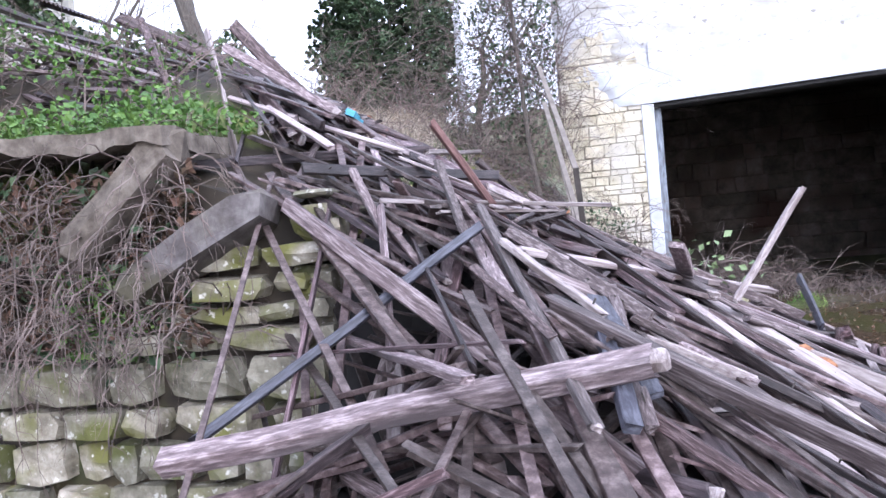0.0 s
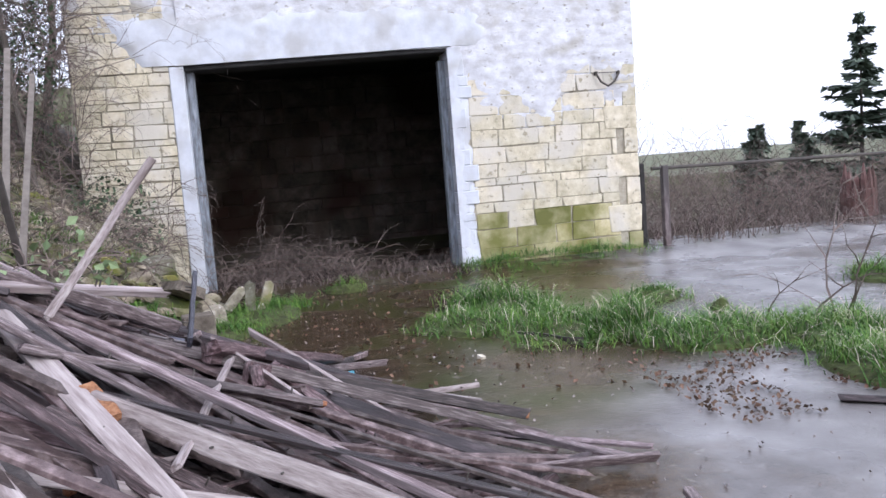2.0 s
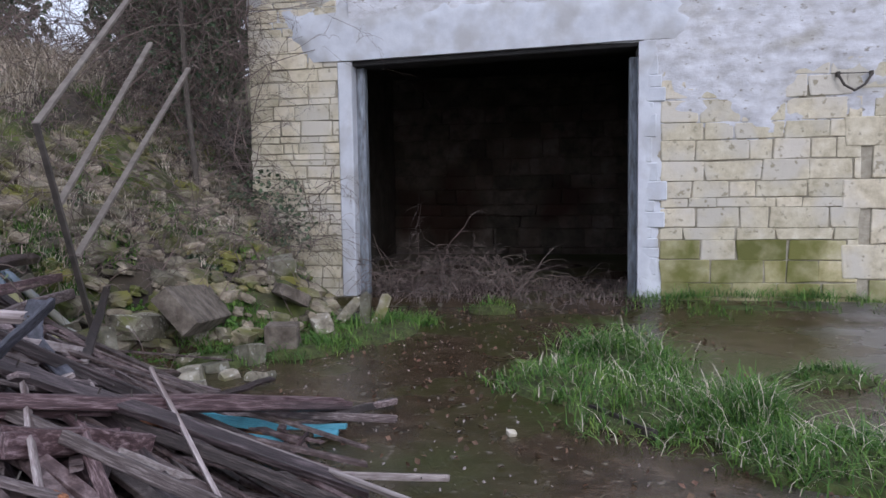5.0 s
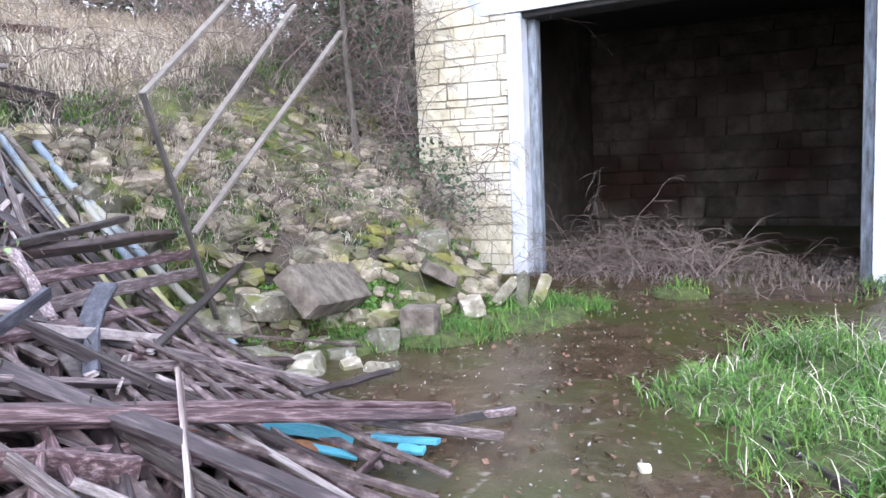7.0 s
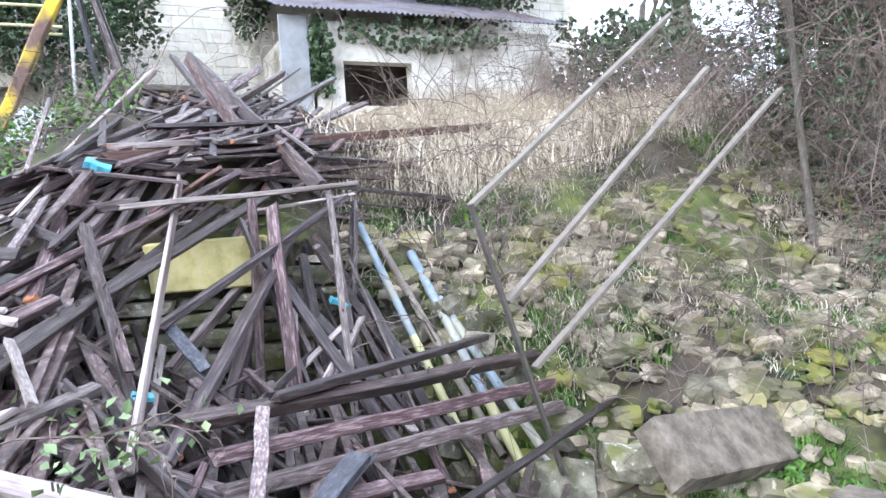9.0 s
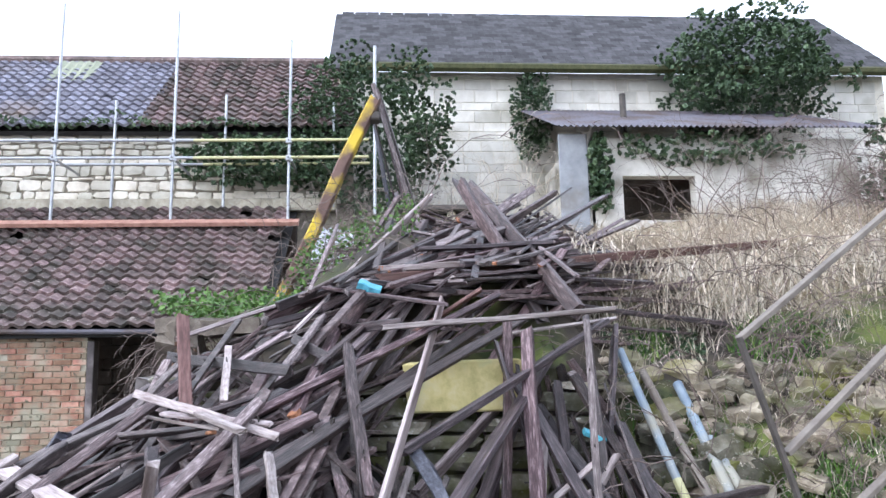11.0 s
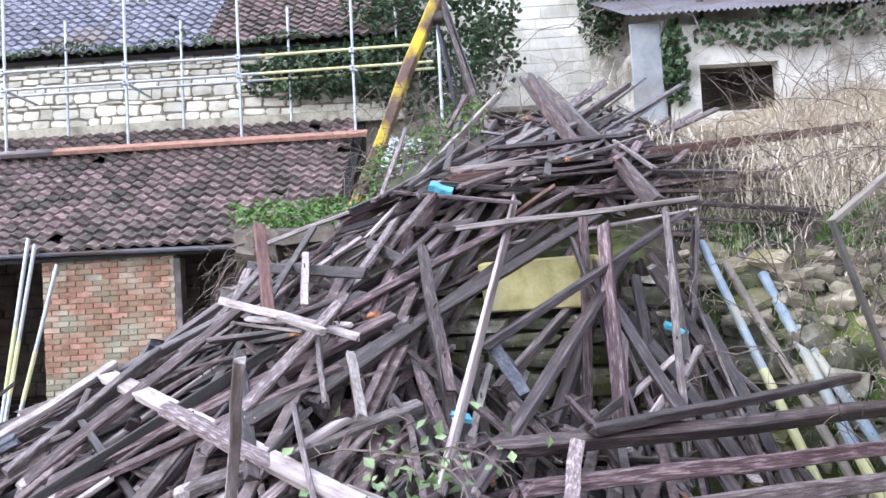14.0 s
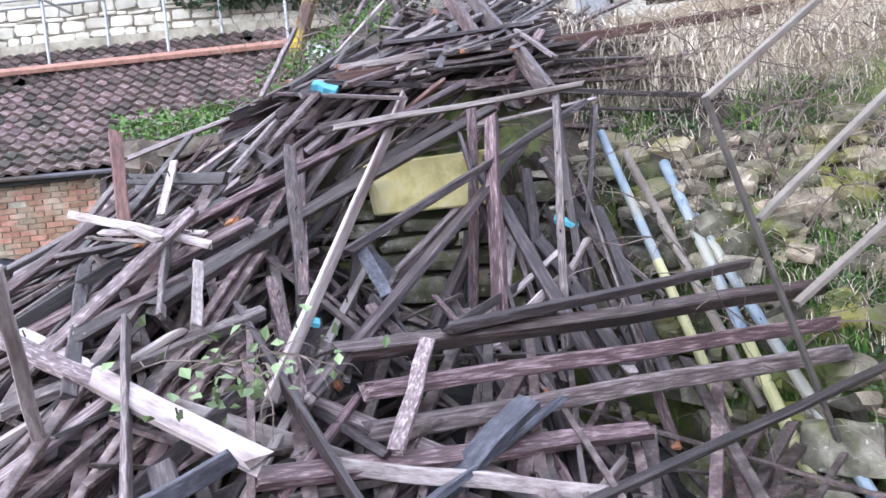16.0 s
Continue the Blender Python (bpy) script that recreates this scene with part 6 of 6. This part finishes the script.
plant(leafy("wall_weeds", [(x, 3.74 + rng.uniform(-0.08, 0.1), 1.05 + rng.uniform(-0.15, 0.35)) for x, y, z in spread_on(600, -3.1, -2.55, 3.7, 4.0, 90)], 0.05, WEED, None, "", 1, 20), "green weeds sprouting from the wall", "weeds")
plant(leafy("ivy_patch", spread_on(2600, -2.2, 0.4, 6.6, 10.9, 91, lambda x, y: ground_z(x, y) > 0.3 and noise.noise((x * 1.1, y * 1.1, 7)) > 0.12), 0.06, IVY, None, "", 2, 21), "dark ivy and weeds creeping over the bank", "ivy")
plant(leafy("bank_weeds", spread_on(1500, -0.6, 1.3, 7.2, 9.6, 92, lambda x, y: 0.02 < ground_z(x, y) < 0.5), 0.05, WEED, None, "", 2, 22), "fresh green weeds at the bank's foot", "weeds")
plant(leafy("heap_weeds", [(x, y, surface_z(x, y) + rng.uniform(0, 0.25)) for x, y, z in spread_on(900, -5.4, -2.6, 4.35, 5.4, 93)], 0.035, WEED, None, "", 2, 23), "green weeds beside the heap", "weeds")
plant(twigs("bramble", spread_on(160, -7.5, -2.6, 3.9, 5.6, 94), 0.9, 0.006, TWIG, None, "", 24, 0.7, 2), "bare brambles on the terrace's edge", "bramble")
plant(leafy("hollow_litter", [(rng.uniform(-4.8, -2.2), rng.uniform(3.66, 3.83), rng.uniform(0.95, 1.95)) for _ in range(2600)], 0.055, LITTER, None, "", 1, 26), "brown dead leaves caught under the ledge", "leaves")
plant(leafy("hollow_ivy", [(rng.uniform(-4.8, -2.2), rng.uniform(3.6, 3.8), rng.uniform(0.8, 1.95)) for _ in range(420)], 0.07, IVY, None, "", 1, 27), "sprigs of ivy growing in the hollow", "ivy")
# a spray of ivy fallen on the heap
spray = thing("ivy_spray", "torn spray of pale ivy lying on the heap", "ivy", at=(0.5, 4.9, 1.0))
part_twigs = twigs("ivy_stem", [(0.35 + 0.05 * i, 4.8 + 0.04 * i, 1.1) for i in range(8)], 0.35, 0.005, TWIG, spray, "", 25, 0.3, 1)
leafy("ivy_foliage", [(0.45 + rng.gauss(0, 0.13), 4.92 + rng.gauss(0, 0.14), 1.08 + rng.gauss(0, 0.07)) for _ in range(70)], 0.045, surface("pale_ivy_leaf", [(0.12, 0.18, 0.07), (0.25, 0.32, 0.16)], 5, 0.55, 0, 0.3, island=True), spray)


# ---- ivy on walls, trees, far hedges ----
def cloud(n, cx, cy, cz, rx, ry, rz, seed):
    r = random.Random(seed)
    out = []
    while len(out) < n:
        p = Vector((r.uniform(-1, 1), r.uniform(-1, 1), r.uniform(-1, 1)))
        k = p.length + 0.55 * noise.noise(p * 2.4 + Vector((seed, 0, 0)))
        if 0.45 < k < 0.95:
            out.append((cx + p.x * rx, cy + p.y * ry, cz + p.z * rz))
    return out


def bare_tree(name, base, height, seed, label, radius=None, forks=4, spread=0.5, mat=None):
    """Trunk and limbs forking down to twigs."""
    r = random.Random(seed)
    t = thing(name, label, "tree", at=base)
    trunk, crown = bmesh.new(), [[], []]
    rad = radius or height * 0.018

    def limb(p, d, ln, rd, deep):
        n = 4
        pts, rr = [p], [rd]
        for i in range(n):
            d = (d + Vector((r.uniform(-0.2, 0.2), r.uniform(-0.2, 0.2), 0.06))).normalized()
            p = p + d * ln / n
            pts.append(p)
            rr.append(rd * (1 - 0.12 * (i + 1)))
            if deep < forks and i > 0:
                limb(p, (d + Vector((r.uniform(-1, 1), r.uniform(-1, 1), r.uniform(-0.2, 0.6))) * spread * 1.3).normalized(), ln * r.uniform(0.45, 0.7), max(height * 0.0015, rr[-1] * 0.6), deep + 1)
        if deep < 2:
            add_tube(trunk, pts, rr, 8)
        else:
            vs, fs = crown
            for a, b, ra, rb in zip(pts, pts[1:], rr, rr[1:]):
                q = (b - a).to_track_quat("Z", "Y")
                k = len(vs)
                for c, s in ((a, ra), (b, rb)):
                    vs.extend(tuple(c + q @ Vector((s * math.cos(v), s * math.sin(v), 0))) for v in (0, 2.1, 4.2))
                fs.extend(((k, k + 1, k + 4, k + 3), (k + 1, k + 2, k + 5, k + 4), (k + 2, k, k + 3, k + 5)))

    limb(Vector(base), Vector((0, 0, 1)), height * 0.5, rad, 0)
    part("trunk", trunk, BARK, t)
    sheet("crown", *crown, mat or TWIG, t)
    return t


def conifer(base, height, seed, label):
    r = random.Random(seed)
    t = thing("conifer_tree", label, "tree", at=base)
    b = Vector(base)
    part("trunk", add_tube(bmesh.new(), [b, b + Vector((0.03, 0, height))], [height * 0.015, 0.01], 7), BARK, t)
    verts, faces = [], []
    z = height * 0.12
    while z < height:
        reach = (1 - z / height) ** 0.8 * height * 0.34 * r.uniform(0.55, 1.25)
        for k in range(4):
            a, jit = r.uniform(0, 6.28), r.uniform(-0.09, 0.09) * height
            for s in range(9):
                f = (s + 1) / 9
                c = b + Vector((math.cos(a) * reach * f, math.sin(a) * reach * f, z + jit - 0.1 * f * reach + 0.16 * reach * f * f))
                for side in (-1, 0, 1):
                    w = 0.3 * reach * (1.1 - f) + 0.1
                    tip = c + Vector((math.cos(a + side * 1.0) * w * 1.6, math.sin(a + side * 1.0) * w * 1.6, r.uniform(-0.18, 0.1)))
                    u = Vector((-math.sin(a + side), math.cos(a + side), r.uniform(-1.2, 1.2))) * 0.075
                    i0 = len(verts)
                    verts += [tuple(c - u), tuple(c + u), tuple(tip)]
                    faces.append((i0, i0 + 1, i0 + 2))
        z += height * 0.05
    sheet("crown", verts, faces, NEEDLE, t)
    return t


def ivy_on(name, places, size, label, seed, per=3):
    return plant(leafy(name, places, size, IVY, None, "", per, seed), label, "ivy")


ivy_on("ivy", cloud(3600, -10.6, 4.9, 6.1, 0.8, 1.6, 1.6, 3), 0.085, "dense dark ivy over the barn's corner", 31, 4)
ivy_on("ivy", cloud(900, -10.3, 3.0, 5.5, 0.35, 1.5, 0.5, 4), 0.11, "ivy spreading along the barn's eave", 32)
ivy_on("ivy", cloud(700, -11.85, 8.2, 6.9, 0.22, 0.45, 1.0, 5), 0.08, "ivy climbing the house wall", 33)
ivy_on("ivy", cloud(3800, -11.2, 12.6, 7.6, 1.2, 1.8, 1.3, 6), 0.1, "dense ivy over the house's corner and roof", 34)
ivy_on("ivy", cloud(420, -8.9, 10.6, 5.3, 0.25, 1.6, 0.28, 7), 0.1, "ivy hanging along the shed's eave", 35)
ivy_on("ivy", cloud(260, -8.9, 8.7, 4.9, 0.15, 0.2, 0.7, 8), 0.1, "ivy climbing the shed's corner", 36)
ivy_on("gutter_weeds", [(-10.3 + rng.uniform(-0.1, 0.2), y, EZ + rng.uniform(-0.02, 0.25) * (0.5 + noise.noise((y, 0, 0)))) for y in np.arange(-8, 3, 0.012)], 0.08, "weeds growing in the barn's gutter", 37, 1)
# growth against the store's west end
ivy_on("ivy", cloud(900, -1.3, 10.7, 3.7, 0.6, 0.5, 1.5, 9), 0.06, "ivy and creeper against the store's corner", 38, 2)
plant(twigs("creeper", [(-1.0 + rng.uniform(-0.7, 0.4), 10.75 + rng.uniform(-0.3, 0.15), rng.uniform(1.5, 4.0)) for _ in range(300)], 1.1, 0.006, TWIG, None, "", 39, 1.0, 2, 0.4), "bare creeper stems against the store", "creeper")
plant(twigs("creeper", [(-1.3 + rng.uniform(-1.0, 0.6), 10.6 + rng.uniform(-0.5, 0.3), rng.uniform(1.3, 5.6)) for _ in range(620)], 0.8, 0.005, TWIG, None, "", 46, 0.5, 2, 1.2), "dense bare creeper tangle by the store's corner", "creeper")
ivy_on("creeper_leaves", cloud(2600, -1.5, 10.6, 3.6, 0.95, 0.5, 2.3, 12), 0.045, "olive creeper leaves by the store's corner", 47, 1)
ivy_on("ivy", cloud(900, -0.5, 10.55, 1.0, 0.7, 0.4, 0.6, 13), 0.05, "ivy and weeds over the rubble by the bay", 48, 1)
plant(twigs("bramble", [(rng.uniform(-1.2, 0.3), rng.uniform(10.2, 10.85), rng.uniform(0.6, 1.4)) for _ in range(150)], 0.6, 0.005, TWIG, None, "", 49, 0.5, 2), "bare brambles over the rubble by the bay", "bramble")
part_trunk = thing("thin_trunk", "thin bare grey trunk by the store's corner", "tree", at=(-1.1, 10.2, 1.5))
part("trunk", add_tube(bmesh.new(), [(-0.95, 10.1, 1.2), (-1.1, 10.2, 2.4), (-1.25, 10.3, 5.5)], [0.035, 0.03, 0.02], 8), BARK, part_trunk)
birch = thing("pale_birch", "slim pale birch trunk beyond the bank", "tree", at=(-3.2, 17, 3.0))
part("trunk", add_tube(bmesh.new(), [(-3.25, 17, 2.6), (-3.2, 17, 5.5), (-3.1, 17.1, 10)], [0.1, 0.085, 0.05], 8), LINTEL, birch)
plant(twigs("scrub", spread_on(420, -9, -1.6, 9.5, 16, 95), 1.5, 0.008, TWIG, None, "", 40, 1.2, 2, 0.5), "bare grey scrub behind the bank", "scrub")
plant(twigs("scrub", [(-10.5 + rng.uniform(-1, 1), 6.9 + rng.uniform(-1.2, 1.2), 4.0) for _ in range(45)], 1.5, 0.008, STRAW, None, "", 41, 1.6, 2, 0.3), "bare pale shrub before the house wall", "shrub")
ivy_on("evergreen_bush", cloud(7000, -5.0, 17.5, 5.5, 1.7, 1.7, 2.6, 10), 0.13, "dark evergreen bush behind the bank", 42, 9)
ivy_on("evergreen_bush", cloud(3000, -8.6, 15.0, 4.6, 1.8, 1.8, 1.4, 11), 0.12, "dark evergreen bush beside the shed", 43, 3)
bare_tree("bare_tree", (-9.2, 17, 3.4), 13, 51, "large bare winter tree beyond the bank", 0.28)
bare_tree("bare_tree", (-8.5, 24, 3.4), 8, 52, "bare winter tree beyond the bank")
bare_tree("bare_tree", (-14, 19, 3.6), 9, 53, "bare winter tree beyond the bank")
bare_tree("bare_tree", (-4.5, 25, 3.0), 8, 54, "bare winter tree beyond the bank")
bare_tree("bare_tree", (11.55, 24, -1.0), 12, 58, "bare winter tree behind the store", 0.15, 5, 0.95)
bare_tree("bare_tree", (16.5, 34, -1.5), 6.5, 56, "small bare tree beyond the fence", 0.1, 5, 0.9)
bare_tree("bare_tree", (19, 36, -1), 4.5, 57, "small bare tree beyond the fence")
for i, (bx, by, hh) in enumerate(((17.2, 17, 3.2), (18.4, 18, 3.8), (19.6, 17, 4.2), (21, 18, 4.4), (23, 20, 6.5), (25.5, 19, 6), (20.5, 19, 5), (28, 17, 6), (22, 16.5, 3.6), (26, 15.5, 4.2))):
    bare_tree("bare_tree", (bx, by, -0.6), hh, 60 + i, "bare thorn tree along the fence", 0.07, 5, 0.8)
conifer((13.1, 18, -0.5), 2.35, 3, "young dark spruce beyond the fence")
conifer((16.05, 18, -0.6), 4.8, 4, "taller dark spruce beyond the fence")
conifer((14.6, 18.4, -0.6), 2.3, 5, "young dark spruce beyond the fence")
conifer((19.0, 19.5, -0.6), 3.0, 6, "young dark spruce beyond the fence")
plant(twigs("hedge_scrub", [(rng.uniform(6.6, 24), rng.uniform(11.5, 16), -0.2) for _ in range(2000)], 1.15, 0.007, TWIG, None, "", 44, 1.3, 2, 0.3), "dry brown scrub along the fence", "scrub")
plant(twigs("hedge_scrub", [(rng.uniform(9, 28), rng.uniform(16, 23), -0.9) for _ in range(900)], 2.0, 0.011, TWIG, None, "", 144, 1.6, 2, 0.2), "brown winter scrub beyond the fence", "scrub")
plant(blades("dead_grass", [(rng.uniform(6.4, 18), rng.uniform(10.8, 13.5), 0) for _ in range(3500)], 0.4, 0.006, TWIG, None, "", 45, 0.9), "dead brown stalks along the fence", "grass")
stump = thing("broken_stump", "split reddish tree stump with splintered top by the fence", "stump", at=(10.9, 12.2, 0))
part("bole", add_tube(bmesh.new(), [(10.9, 12.2, -0.1), (10.9, 12.2, 0.2), (10.9, 12.2, 0.55)], [0.36, 0.28, 0.27], 11), WOOD["red"], stump)
for k in range(13):
    a = k * 0.483
    px, py = 10.9 + 0.22 * math.cos(a), 12.2 + 0.22 * math.sin(a)
    part("splinter", add_tube(bmesh.new(), [(px, py, 0.4), (px * 1.002 - 0.022, py, 0.7), (px, py, rng.uniform(0.72, 0.98))], [0.07, 0.05, 0.01], 5), WOOD["red"], stump)
# far rises of winter hedge
for nm, pts, lab in (("far_hedge", [(4, 38), (14, 42), (26, 40), (40, 30), (52, 16), (55, 0)], "far winter hedge on a green rise"), ("far_wood", [(-40, 30), (-26, 36), (-14, 38), (-4, 37), (4, 38)], "far bare wood beyond the terrace")):
    hv2, hf2 = [], []
    n = 0
    for (ax, ay), (bx, by) in zip(pts, pts[1:]):
        for s in range(40):
            f = s / 40
            x, y = lerp(ax, bx, f), lerp(ay, by, f)
            h = (0.1 if nm == "far_hedge" else 6.5) + (0.45 if nm == "far_hedge" else 0.9) * noise.noise((x * 0.5, y * 0.5, 2)) + 0.15 * noise.noise((x * 2.5, y * 2.5, 2))
            hv2 += [(x, y, -2), (x, y + 0.2, h * 0.7), (x, y + 1.2, h)]
            if n:
                k = len(hv2)
                hf2 += [(k - 6, k - 3, k - 2, k - 5), (k - 5, k - 2, k - 1, k - 4)]
            n += 1
    tagged(sheet(nm, hv2, hf2, HEDGE), lab, "hedge", kind="structure")

# ---- stones of the store's face, last ----
# large stones: low and east of the bay, west of the bay
spots, damp, west = [], [], []
for u, z, w, h in courses(R + 0.24, EAST - 0.3, 0.0, 2.75, 0.175, 0.4, 51, 0.007, None, 0.42):
    m = Matrix.LocRotScale((u, FACE + 0.05 + rng.uniform(-0.008, 0.006), z), Euler((0, rng.uniform(-0.02, 0.02), rng.uniform(-0.015, 0.015))), (w * rng.uniform(0.96, 1.01), 0.11, h * rng.uniform(0.93, 1.02)))
    (damp if rng.random() < (0.8 - z) / 0.4 else spots).append(m)
for u, z, w, h in courses(WEST, L - 0.16, 0.0, 4.2, 0.13, 0.3, 52, 0.008, None, 0.55):
    west.append(Matrix.LocRotScale((u, FACE + 0.05 + rng.uniform(-0.012, 0.008), z), Euler((0, rng.uniform(-0.04, 0.04), rng.uniform(-0.03, 0.03))), (w * rng.uniform(0.93, 1.02), 0.11, h * rng.uniform(0.88, 1.04))))
quoins = []
z = 0.02
while z < 2.35:
    h = rng.uniform(0.26, 0.42)
    w = (0.2, 0.48)[len(quoins) % 2]
    quoins.append(Matrix.LocRotScale((EAST - w / 2 + 0.012, FACE + 0.045, z + h / 2), Euler((0, rng.uniform(-0.015, 0.015), 0)), (w, 0.12, h - 0.014)))
    z += h
damp += quoins[:1]
pieces("stone", store, quoins[1:] + spots + west, ASHLAR, STONE, None, 330)
pieces("stone", store, damp, ASHLAR, DAMP, None, 300)
